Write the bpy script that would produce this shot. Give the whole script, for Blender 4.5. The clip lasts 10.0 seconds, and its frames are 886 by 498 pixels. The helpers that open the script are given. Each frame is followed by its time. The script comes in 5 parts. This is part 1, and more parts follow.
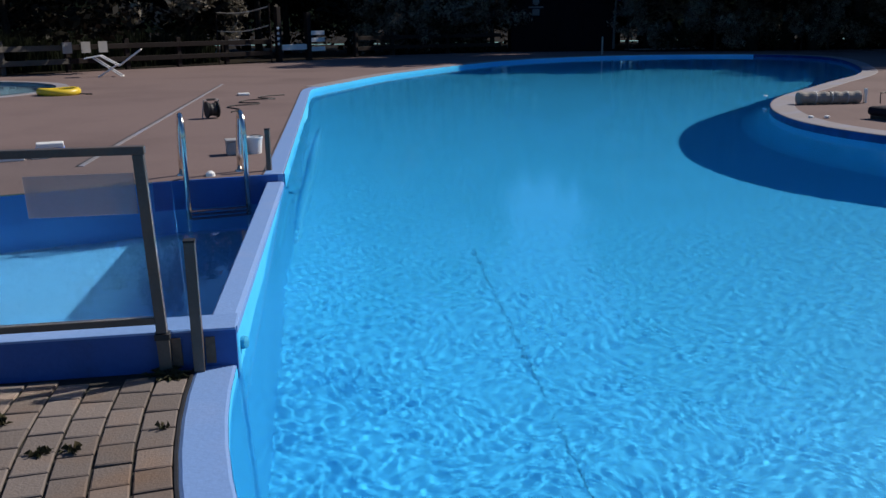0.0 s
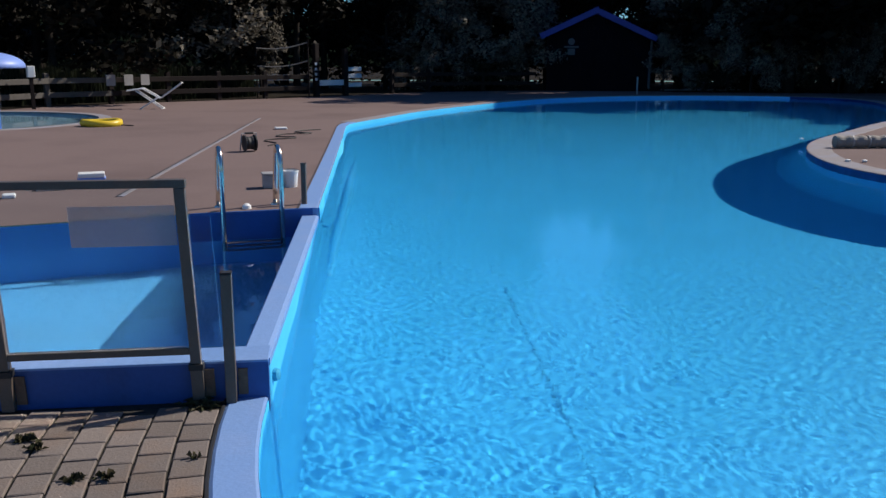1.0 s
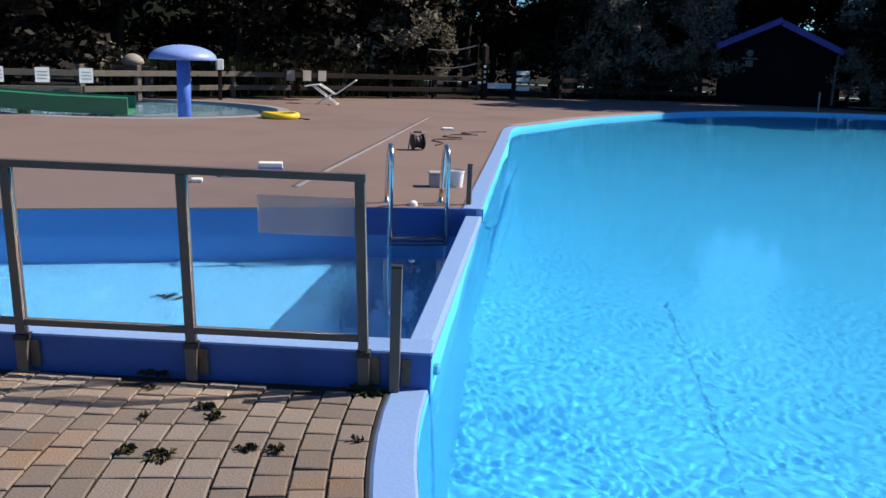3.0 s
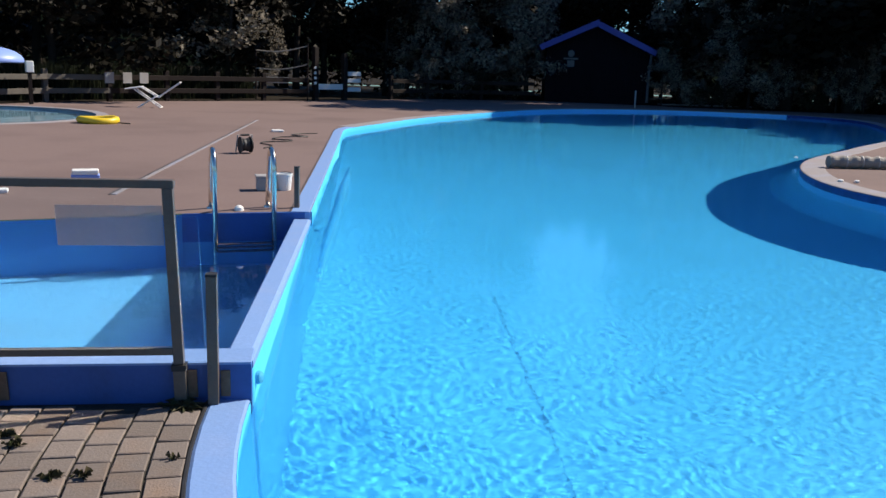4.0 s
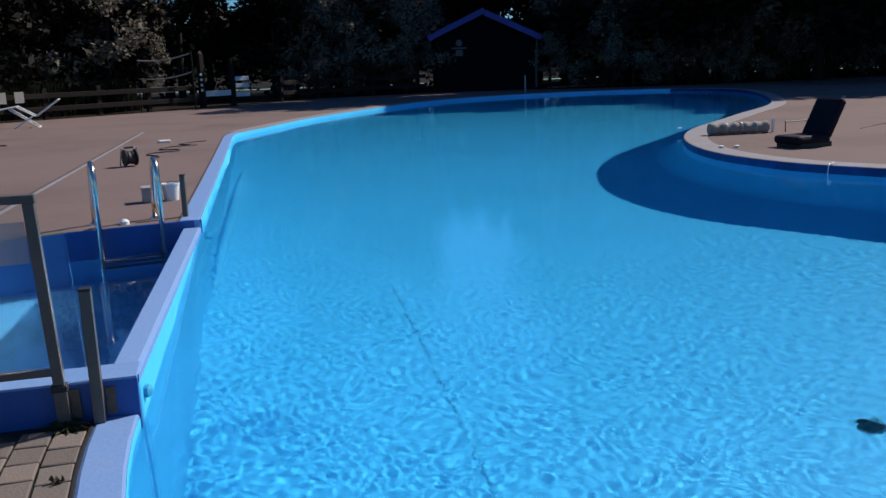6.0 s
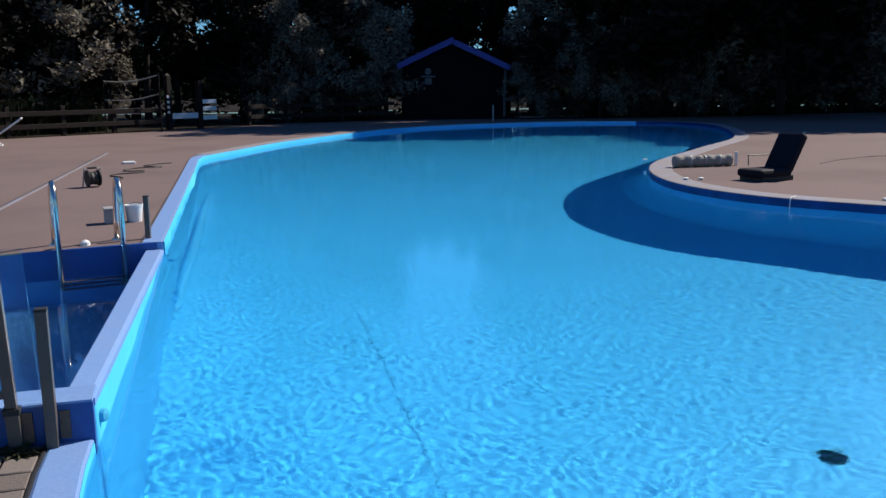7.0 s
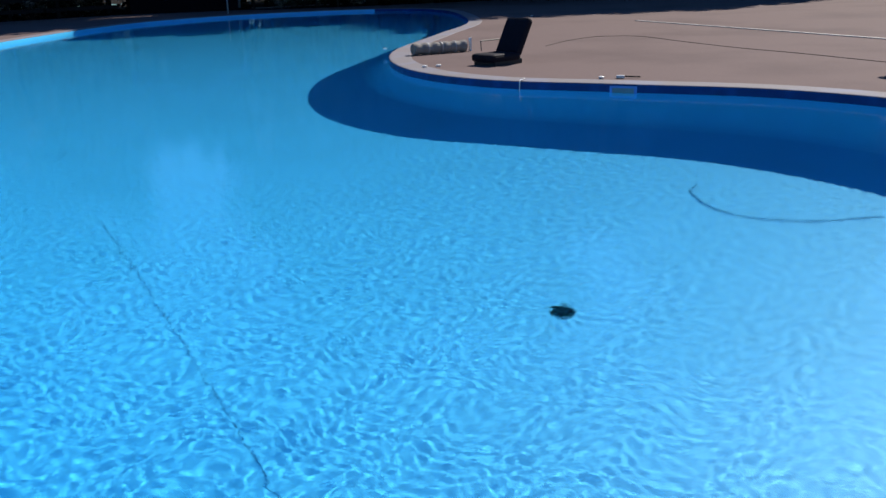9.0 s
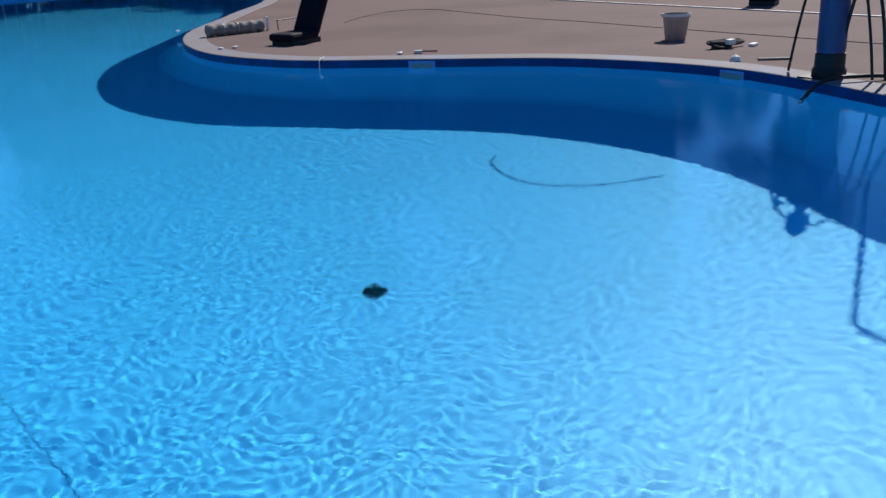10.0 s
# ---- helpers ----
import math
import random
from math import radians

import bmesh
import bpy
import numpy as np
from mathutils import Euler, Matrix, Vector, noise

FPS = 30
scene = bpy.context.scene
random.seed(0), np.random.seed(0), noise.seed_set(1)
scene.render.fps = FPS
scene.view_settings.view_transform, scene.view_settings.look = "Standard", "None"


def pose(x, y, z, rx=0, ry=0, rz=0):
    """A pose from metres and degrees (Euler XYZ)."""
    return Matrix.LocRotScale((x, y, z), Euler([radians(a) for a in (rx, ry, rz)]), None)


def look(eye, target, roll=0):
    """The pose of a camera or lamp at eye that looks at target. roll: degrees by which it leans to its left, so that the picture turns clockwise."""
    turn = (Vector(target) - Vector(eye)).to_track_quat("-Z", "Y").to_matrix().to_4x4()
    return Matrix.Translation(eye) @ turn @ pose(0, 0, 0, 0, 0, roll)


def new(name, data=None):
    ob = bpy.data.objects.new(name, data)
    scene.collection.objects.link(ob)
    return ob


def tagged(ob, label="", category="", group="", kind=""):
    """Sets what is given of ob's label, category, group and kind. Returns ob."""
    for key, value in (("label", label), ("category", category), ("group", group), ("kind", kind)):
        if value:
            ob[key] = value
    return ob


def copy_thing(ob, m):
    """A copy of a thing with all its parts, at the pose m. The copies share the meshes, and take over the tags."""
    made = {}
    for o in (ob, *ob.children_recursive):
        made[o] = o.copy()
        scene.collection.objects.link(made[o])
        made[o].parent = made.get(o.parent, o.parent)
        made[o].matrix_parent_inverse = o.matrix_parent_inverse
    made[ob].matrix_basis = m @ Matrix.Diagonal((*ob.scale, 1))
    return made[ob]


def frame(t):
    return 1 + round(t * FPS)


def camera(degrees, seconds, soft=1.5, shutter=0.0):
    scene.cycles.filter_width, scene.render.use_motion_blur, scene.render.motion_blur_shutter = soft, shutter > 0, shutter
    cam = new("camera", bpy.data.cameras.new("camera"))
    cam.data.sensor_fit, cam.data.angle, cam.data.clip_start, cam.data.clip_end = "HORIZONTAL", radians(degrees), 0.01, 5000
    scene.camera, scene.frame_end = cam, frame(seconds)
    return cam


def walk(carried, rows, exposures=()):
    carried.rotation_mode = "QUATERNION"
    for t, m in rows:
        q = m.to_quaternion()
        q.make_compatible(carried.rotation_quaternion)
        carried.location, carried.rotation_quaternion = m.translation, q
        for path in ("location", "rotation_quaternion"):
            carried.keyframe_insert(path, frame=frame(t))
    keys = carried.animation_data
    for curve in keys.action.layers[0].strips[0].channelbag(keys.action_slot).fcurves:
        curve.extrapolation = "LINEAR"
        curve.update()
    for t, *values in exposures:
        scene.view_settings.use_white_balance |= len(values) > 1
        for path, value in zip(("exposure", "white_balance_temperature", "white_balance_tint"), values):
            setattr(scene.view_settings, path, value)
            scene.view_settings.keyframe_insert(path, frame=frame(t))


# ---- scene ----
cam = camera(52.8, 10.0)
EXPO = [(0.0, -0.12, 6700, 10), (1.0, -0.01, 6750, 10), (2.0, 0.22, 7150, 10), (3.5, 0.64, 7300, 10), (4.5, 0.31, 6950, 10), (5.5, 0.03, 6750, 10), (6.0, 0.02, 6650, 10), (7.5, 0.32, 6800, 10), (8.0, 0.27, 6800, 10), (9.0, 0.12, 6600, 10), (10.0, 0.0, 6450, 10)]
PATH = [
    (0, (0.477, -1.236, 1.592), (0.419, 0.7, 1.094), -0.7),
    (0.5, (0.478, -1.252, 1.595), (0.399, 0.69, 1.123), -0.4),
    (1, (0.471, -1.267, 1.608), (0.343, 0.684, 1.188), 0.1),
    (1.5, (0.454, -1.275, 1.611), (0.244, 0.674, 1.215), 1.0),
    (2, (0.432, -1.277, 1.605), (0.086, 0.649, 1.193), 0.8),
    (2.2, (0.421, -1.28, 1.604), (0.001, 0.632, 1.196), 0.7),
    (3.3, (0.41, -1.327, 1.617), (-0.059, 0.571, 1.193), 2.1),
    (3.5, (0.438, -1.306, 1.613), (0.094, 0.614, 1.174), 2.1),
    (4, (0.514, -1.281, 1.619), (0.397, 0.674, 1.215), 1.9),
    (4.5, (0.59, -1.285, 1.606), (0.556, 0.668, 1.175), 0.4),
    (5, (0.633, -1.28, 1.581), (0.613, 0.66, 1.098), -1.0),
    (5.5, (0.659, -1.28, 1.566), (0.646, 0.659, 1.078), -2.3),
    (6, (0.637, -1.269, 1.577), (0.724, 0.685, 1.163), -2.0),
    (6.2, (0.629, -1.259, 1.583), (0.744, 0.7, 1.199), -3.2),
    (7.3, (0.646, -1.238, 1.555), (0.822, 0.722, 1.201), -0.1),
    (7.5, (0.691, -1.261, 1.57), (0.887, 0.693, 1.193), -0.7),
    (8, (0.619, -1.393, 1.618), (0.958, 0.536, 1.21), 0.3),
    (8.5, (0.559, -1.413, 1.637), (1.057, 0.452, 1.114), -1.7),
    (9, (0.623, -1.426, 1.603), (1.299, 0.359, 1.005), -1.7),
    (9.5, (0.632, -1.521, 1.648), (1.463, 0.185, 1.015), -2.7),
    (10, (0.688, -1.506, 1.662), (1.708, 0.08, 0.997), -2.6),
]
walk(cam, [(t, look(eye, target, roll)) for t, eye, target, roll in PATH], exposures=EXPO)

# ---- world, sun, exposure ----
SUN_AZ, SUN_EL = 31.0, 42.0          # degrees from +x towards +y, and above the horizon
scene.view_settings.exposure = 0.0
world = bpy.data.worlds.new("sky")
scene.world = world
world.use_nodes = True
wn = world.node_tree
sky = wn.nodes.new("ShaderNodeTexSky")
sky.sky_type = "NISHITA"
sky.sun_disc = False
sky.dust_density = 0.0
sky.ozone_density = 3.0
sky.sun_elevation = radians(SUN_EL)
sky.sun_rotation = radians(90 - SUN_AZ)
blue = wn.nodes.new("ShaderNodeMix")
blue.data_type, blue.blend_type = "RGBA", "MULTIPLY"
blue.inputs["Factor"].default_value = 1.0
blue.inputs["B"].default_value = (0.46, 0.92, 1.40, 1)
wn.links.new(sky.outputs[0], blue.inputs["A"])
wn.links.new(blue.outputs["Result"], wn.nodes["Background"].inputs[0])
wn.nodes["Background"].inputs[1].default_value = 0.058
sun = new("sun", bpy.data.lights.new("sun", "SUN"))
sun.data.energy = 5.0
sun.data.angle = radians(0.5)
sun.data.cycles.is_caustics_light = True
sun.data.color = (1.0, 0.95, 0.88)
sdir = Vector((math.cos(radians(SUN_AZ)) * math.cos(radians(SUN_EL)), math.sin(radians(SUN_AZ)) * math.cos(radians(SUN_EL)), math.sin(radians(SUN_EL))))
sun.matrix_world = look(sdir * 60, (0, 0, 0))


# ---- materials ----
def material(name, base, rough=0.6, metal=0.0, spread=0.12, grain=40.0, stain=1.2, stain_col=None, stain_amt=0.25, bump=0.15, bump_scale=None, spec=0.5, per_object=0.0):
    """A painted, stone, wood or plastic surface: grain, stains and relief at real size."""
    m = bpy.data.materials.new(name)
    m.use_nodes = True
    nt = m.node_tree
    b = nt.nodes["Principled BSDF"]
    b.inputs["Roughness"].default_value = rough
    b.inputs["Metallic"].default_value = metal
    b.inputs["Specular IOR Level"].default_value = spec
    co = nt.nodes.new("ShaderNodeNewGeometry").outputs["Position"]
    n1 = nt.nodes.new("ShaderNodeTexNoise")
    n1.inputs["Scale"].default_value, n1.inputs["Detail"].default_value = grain, 4
    n2 = nt.nodes.new("ShaderNodeTexNoise")
    n2.inputs["Scale"].default_value, n2.inputs["Detail"].default_value = stain, 5
    for n in (n1, n2):
        nt.links.new(co, n.inputs["Vector"])
    r1 = nt.nodes.new("ShaderNodeMapRange")
    r1.inputs["From Min"].default_value, r1.inputs["From Max"].default_value = 0.25, 0.75
    r1.inputs["To Min"].default_value, r1.inputs["To Max"].default_value = 1 - spread, 1 + spread
    nt.links.new(n1.outputs[0], r1.inputs[0])
    r2 = nt.nodes.new("ShaderNodeMapRange")
    r2.inputs["From Min"].default_value, r2.inputs["From Max"].default_value = 0.48, 0.72
    r2.inputs["To Min"].default_value, r2.inputs["To Max"].default_value = 0.0, stain_amt
    nt.links.new(n2.outputs[0], r2.inputs[0])
    mix = nt.nodes.new("ShaderNodeMix")
    mix.data_type = "RGBA"
    mix.inputs["A"].default_value = (*base, 1)
    mix.inputs["B"].default_value = (*(stain_col or [c * 0.5 for c in base]), 1)
    nt.links.new(r2.outputs[0], mix.inputs["Factor"])
    hsv = nt.nodes.new("ShaderNodeHueSaturation")
    nt.links.new(mix.outputs["Result"], hsv.inputs["Color"])
    value = r1.outputs[0]
    if per_object:
        info = nt.nodes.new("ShaderNodeObjectInfo")
        r3 = nt.nodes.new("ShaderNodeMapRange")
        r3.inputs["To Min"].default_value, r3.inputs["To Max"].default_value = 1 - per_object, 1 + per_object
        nt.links.new(info.outputs["Random"], r3.inputs[0])
        mul = nt.nodes.new("ShaderNodeMath")
        mul.operation = "MULTIPLY"
        nt.links.new(value, mul.inputs[0])
        nt.links.new(r3.outputs[0], mul.inputs[1])
        value = mul.outputs[0]
    nt.links.new(value, hsv.inputs["Value"])
    nt.links.new(hsv.outputs[0], b.inputs["Base Color"])
    if bump:
        n3 = nt.nodes.new("ShaderNodeTexNoise")
        n3.inputs["Scale"].default_value, n3.inputs["Detail"].default_value = bump_scale or grain * 1.5, 3
        nt.links.new(co, n3.inputs["Vector"])
        bp = nt.nodes.new("ShaderNodeBump")
        bp.inputs["Strength"].default_value, bp.inputs["Distance"].default_value = bump, 0.01
        nt.links.new(n3.outputs[0], bp.inputs["Height"])
        nt.links.new(bp.outputs[0], b.inputs["Normal"])
    return m


def leaf_material(name, a, b_col, through_light=0.0):
    """Leaves that vary one by one; through_light: the share of sunlight that shines through them."""
    m = bpy.data.materials.new(name)
    m.use_nodes = True
    nt = m.node_tree
    b = nt.nodes["Principled BSDF"]
    b.inputs["Roughness"].default_value = 0.55
    b.inputs["Specular IOR Level"].default_value = 0.08
    geo = nt.nodes.new("ShaderNodeNewGeometry")
    mix = nt.nodes.new("ShaderNodeMix")
    mix.data_type = "RGBA"
    mix.inputs["A"].default_value, mix.inputs["B"].default_value = (*a, 1), (*b_col, 1)
    nt.links.new(geo.outputs["Random Per Island"], mix.inputs["Factor"])
    nt.links.new(mix.outputs["Result"], b.inputs["Base Color"])
    if through_light:
        tr = nt.nodes.new("ShaderNodeBsdfTranslucent")
        nt.links.new(mix.outputs["Result"], tr.inputs["Color"])
        both = nt.nodes.new("ShaderNodeMixShader")
        both.inputs[0].default_value = through_light
        nt.links.new(b.outputs[0], both.inputs[1])
        nt.links.new(tr.outputs[0], both.inputs[2])
        nt.links.new(both.outputs[0], nt.nodes["Material Output"].inputs[0])
    return m


def water_material(name, tint, ripple, scale):
    m = bpy.data.materials.new(name)
    m.use_nodes = True
    nt = m.node_tree
    nt.nodes.remove(nt.nodes["Principled BSDF"])
    g = nt.nodes.new("ShaderNodeBsdfGlass")
    g.inputs["Color"].default_value = (*tint, 1)
    g.inputs["Roughness"].default_value = 0.0
    g.inputs["IOR"].default_value = 1.33
    co = nt.nodes.new("ShaderNodeTexCoord").outputs["Object"]
    hs = []
    for sc, det, dist in ((scale, 3, 0.6), (scale * 3.1, 2, 0.3)):
        n = nt.nodes.new("ShaderNodeTexNoise")
        n.inputs["Scale"].default_value, n.inputs["Detail"].default_value, n.inputs["Distortion"].default_value = sc, det, dist
        nt.links.new(co, n.inputs["Vector"])
        hs.append(n.outputs[0])
    # calm and rippled patches
    patch = nt.nodes.new("ShaderNodeTexNoise")
    patch.inputs["Scale"].default_value = 0.25
    nt.links.new(co, patch.inputs["Vector"])
    pr = nt.nodes.new("ShaderNodeMapRange")
    pr.inputs["From Min"].default_value, pr.inputs["From Max"].default_value = 0.35, 0.65
    pr.inputs["To Min"].default_value, pr.inputs["To Max"].default_value = 0.45, 1.0
    nt.links.new(patch.outputs[0], pr.inputs[0])
    add = nt.nodes.new("ShaderNodeMath")
    add.operation = "MULTIPLY_ADD"
    add.inputs[1].default_value = 0.35
    nt.links.new(hs[1], add.inputs[0])
    nt.links.new(hs[0], add.inputs[2])
    mul = nt.nodes.new("ShaderNodeMath")
    mul.operation = "MULTIPLY"
    nt.links.new(add.outputs[0], mul.inputs[0])
    nt.links.new(pr.outputs[0], mul.inputs[1])
    bp = nt.nodes.new("ShaderNodeBump")
    bp.inputs["Strength"].default_value, bp.inputs["Distance"].default_value = ripple, 0.02
    nt.links.new(mul.outputs[0], bp.inputs["Height"])
    nt.links.new(bp.outputs[0], g.inputs["Normal"])
    nt.links.new(g.outputs[0], nt.nodes["Material Output"].inputs[0])
    return m


# faint mottling in the liner colour imitates ripple light, beside the real caustics
M_LINER = material("pool_liner_ripple_lit", (0.075, 0.59, 0.93), 0.4, spread=0.05, grain=9, stain=0.7, stain_amt=0.12, bump=0.05, bump_scale=5)
M_SIDEFLOOR = material("pale_side_pool_floor", (0.085, 0.34, 0.62), 0.5, spread=0.05, grain=9, stain=0.8, stain_col=(0.09, 0.24, 0.38), stain_amt=0.4, bump=0.05)
M_KIDS = material("paddling_pool_paint", (0.16, 0.27, 0.36), 0.5, spread=0.06, grain=6, stain=0.8, stain_amt=0.3, bump=0.05)
M_DARKGREY = material("dull_grey_metal", (0.11, 0.105, 0.11), 0.7, spread=0.1, stain=5, stain_amt=0.3)
M_COPING = material("blue_painted_coping", (0.17, 0.295, 0.56), 0.6, spread=0.06, stain=3, stain_col=(0.22, 0.31, 0.53), stain_amt=0.5)
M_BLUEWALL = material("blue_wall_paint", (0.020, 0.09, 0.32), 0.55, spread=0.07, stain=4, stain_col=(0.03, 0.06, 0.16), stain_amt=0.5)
M_SIDEWALL = material("side_pool_wall_paint", (0.045, 0.235, 0.50), 0.55, spread=0.06, stain=1.5, stain_col=(0.07, 0.29, 0.55), stain_amt=0.6)
M_PALECOPING = material("pale_concrete_coping", (0.25, 0.228, 0.235), 0.75, spread=0.1, stain=1.5, stain_col=(0.25, 0.28, 0.40), stain_amt=0.6, bump=0.3, spec=0.2)
M_DECK = material("brushed_concrete_deck", (0.184, 0.134, 0.126), 0.85, spread=0.07, grain=30, stain=0.35, stain_col=(0.135, 0.098, 0.093), stain_amt=0.85, bump=0.3, spec=0.12)
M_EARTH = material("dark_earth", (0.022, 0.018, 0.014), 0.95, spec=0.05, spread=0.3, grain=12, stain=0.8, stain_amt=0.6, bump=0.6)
M_PAVER = material("grey_beige_paver", (0.172, 0.144, 0.130), 0.85, spec=0.15, spread=0.1, grain=60, stain=2.2, stain_col=(0.22, 0.135, 0.085), stain_amt=0.7, bump=0.35, per_object=0.2)
M_JOINT = material("joint_soil", (0.028, 0.024, 0.018), 0.95, spread=0.3, grain=30, bump=0.5)
M_STEEL = material("brushed_steel", (0.115, 0.098, 0.088), 0.5, metal=0.3, spread=0.1, grain=80, stain=6, stain_col=(0.20, 0.13, 0.09), stain_amt=0.5)
M_CHROME = material("polished_steel", (0.82, 0.76, 0.68), 0.18, metal=1.0, spread=0.03, bump=0.0)
M_RUST = material("rusty_plate", (0.16, 0.10, 0.07), 0.8, spread=0.25, stain=15, stain_amt=0.5)
M_WOOD = material("dark_brown_wood", (0.018, 0.012, 0.011), 0.75, spec=0.2, spread=0.25, grain=25, stain=3, stain_amt=0.4)
M_GREYWOOD = material("weathered_grey_wood", (0.085, 0.075, 0.066), 0.8, spread=0.2, grain=25, stain=3, stain_amt=0.5)
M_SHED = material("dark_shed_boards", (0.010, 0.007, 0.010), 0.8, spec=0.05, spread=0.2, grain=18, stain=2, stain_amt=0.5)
M_ROOF = material("blue_roof_paint", (0.05, 0.055, 0.30), 0.6, spread=0.1, grain=20, stain=2, stain_amt=0.4)
M_WHITE = material("white_plastic", (0.78, 0.78, 0.77), 0.4, spread=0.03, stain=4, stain_amt=0.12)
M_PALEBLUE = material("pale_blue_paint", (0.22, 0.33, 0.72), 0.45, spread=0.05, stain=2, stain_amt=0.2)
M_DEEPBLUE = material("blue_paint", (0.07, 0.18, 0.62), 0.4, spread=0.05, stain=2, stain_amt=0.2)
M_GREEN = material("green_plastic", (0.03, 0.20, 0.10), 0.35, spread=0.06, stain=2, stain_amt=0.25)
M_YELLOW = material("yellow_plastic", (0.72, 0.50, 0.03), 0.4, spread=0.05, stain=5, stain_amt=0.2)
M_BLACK = material("black_rubber", (0.018, 0.018, 0.02), 0.6, spread=0.2, stain=8, stain_amt=0.3)
M_NAVY = material("navy_fabric", (0.007, 0.006, 0.014), 0.7, spec=0.2, spread=0.15, stain=6, stain_amt=0.3)
M_TANK = material("dark_blue_tank", (0.05, 0.08, 0.22), 0.4, spread=0.06, stain=5, stain_amt=0.3)
M_GREY = material("grey_plastic", (0.35, 0.34, 0.34), 0.5, spread=0.06, stain=5, stain_amt=0.3)
M_BEIGE = material("beige_fabric", (0.27, 0.245, 0.22), 0.85, spread=0.1, stain=5, stain_amt=0.3)
M_DRAIN = material("green_black_drain", (0.03, 0.14, 0.12), 0.6, spread=0.3, stain=14, stain_amt=0.5)
M_SEAM = material("dark_seam", (0.036, 0.34, 0.56), 0.7, spread=0.3, stain=9, stain_amt=0.6)
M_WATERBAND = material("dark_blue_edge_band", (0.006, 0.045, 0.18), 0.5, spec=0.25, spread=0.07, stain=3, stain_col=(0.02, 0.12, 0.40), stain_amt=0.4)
M_DIRT = material("dirt_in_joint", (0.06, 0.046, 0.044), 0.95, spread=0.3, grain=20, stain=0.9, stain_col=(0.13, 0.1, 0.09), stain_amt=0.9)
M_PAIL = material("translucent_plastic", (0.52, 0.47, 0.46), 0.35, spread=0.05, stain=4, stain_amt=0.2)
M_PAIL.node_tree.nodes["Principled BSDF"].inputs["Transmission Weight"].default_value = 0.75
M_HOSE = material("pale_blue_hose", (0.04, 0.36, 0.58), 0.5, spread=0.1, stain=6, stain_amt=0.3)
M_LIGHT = material("pale_grey_plastic", (0.46, 0.44, 0.43), 0.6, spread=0.06, stain=4, stain_amt=0.25)
M_BARK = material("bark", (0.03, 0.025, 0.022), 0.9, spec=0.1, spread=0.3, grain=15, stain=3, stain_amt=0.5, bump=0.8)
# near-black leaves: the shade of the backlit trees is put into their colour
M_LEAF = leaf_material("tree_leaves_shade_toned", (0.006, 0.005, 0.004), (0.016, 0.014, 0.009))
# pale foliage; its sunlit look is put into the leaf colour
M_LEAF_PALE_LIT = leaf_material("pale_leaves_lit_tone", (0.06, 0.052, 0.042), (0.36, 0.32, 0.26), 0.3)
M_WEED = leaf_material("weed_leaves", (0.03, 0.036, 0.018), (0.075, 0.062, 0.036))
M_HEDGE = leaf_material("hedge_leaves", (0.010, 0.013, 0.008), (0.035, 0.042, 0.024), 0.3)
M_WATER = water_material("pool_water", (0.80, 0.975, 1.0), 0.035, 24.0)
M_WATER_STILL = water_material("still_pool_water", (0.90, 0.97, 1.0), 0.04, 3.0)
M_GLASS = bpy.data.materials.new("clear_pane")
M_GLASS.use_nodes = True
_g = M_GLASS.node_tree
_b = _g.nodes["Principled BSDF"]
_b.inputs["Transmission Weight"].default_value = 1.0
_b.inputs["Roughness"].default_value = 0.02
_b.inputs["IOR"].default_value = 1.2
_b.inputs["Base Color"].default_value = (0.90, 0.95, 0.98, 1)


# ---- building helpers ----
def part(name, bm, mat, parent=None, label="", smooth=False, bevel=0.0):
    """Links a bmesh as one mesh object, under a thing where one is given."""
    bmesh.ops.recalc_face_normals(bm, faces=bm.faces[:])
    me = bpy.data.meshes.new(name)
    bm.to_mesh(me)
    bm.free()
    if smooth:
        me.polygons.foreach_set("use_smooth", [True] * len(me.polygons))
    me.materials.append(mat)
    ob = new(name, me)
    if parent is not None:
        ob.parent = parent
    if label:
        ob["label"] = label
    if bevel:
        mod = ob.modifiers.new("edges", "BEVEL")
        mod.width, mod.segments, mod.limit_method = bevel, 2, "ANGLE"
    return ob


def thing(name, m, label, category, group="", kind=""):
    ob = new(name)
    ob.empty_display_size = 0.1
    ob.matrix_world = m
    return tagged(ob, label, category, group, kind)


def box(bm, x0, y0, z0, x1, y1, z1, m=None):
    vs = [bm.verts.new((x, y, z)) for z in (z0, z1) for x, y in ((x0, y0), (x1, y0), (x1, y1), (x0, y1))]
    for f in ((3, 2, 1, 0), (4, 5, 6, 7), (0, 1, 5, 4), (1, 2, 6, 5), (2, 3, 7, 6), (3, 0, 4, 7)):
        bm.faces.new([vs[i] for i in f])
    if m is not None:
        for v in vs:
            v.co = m @ v.co
    return bm


def boxm(*a):
    return box(bmesh.new(), *a)


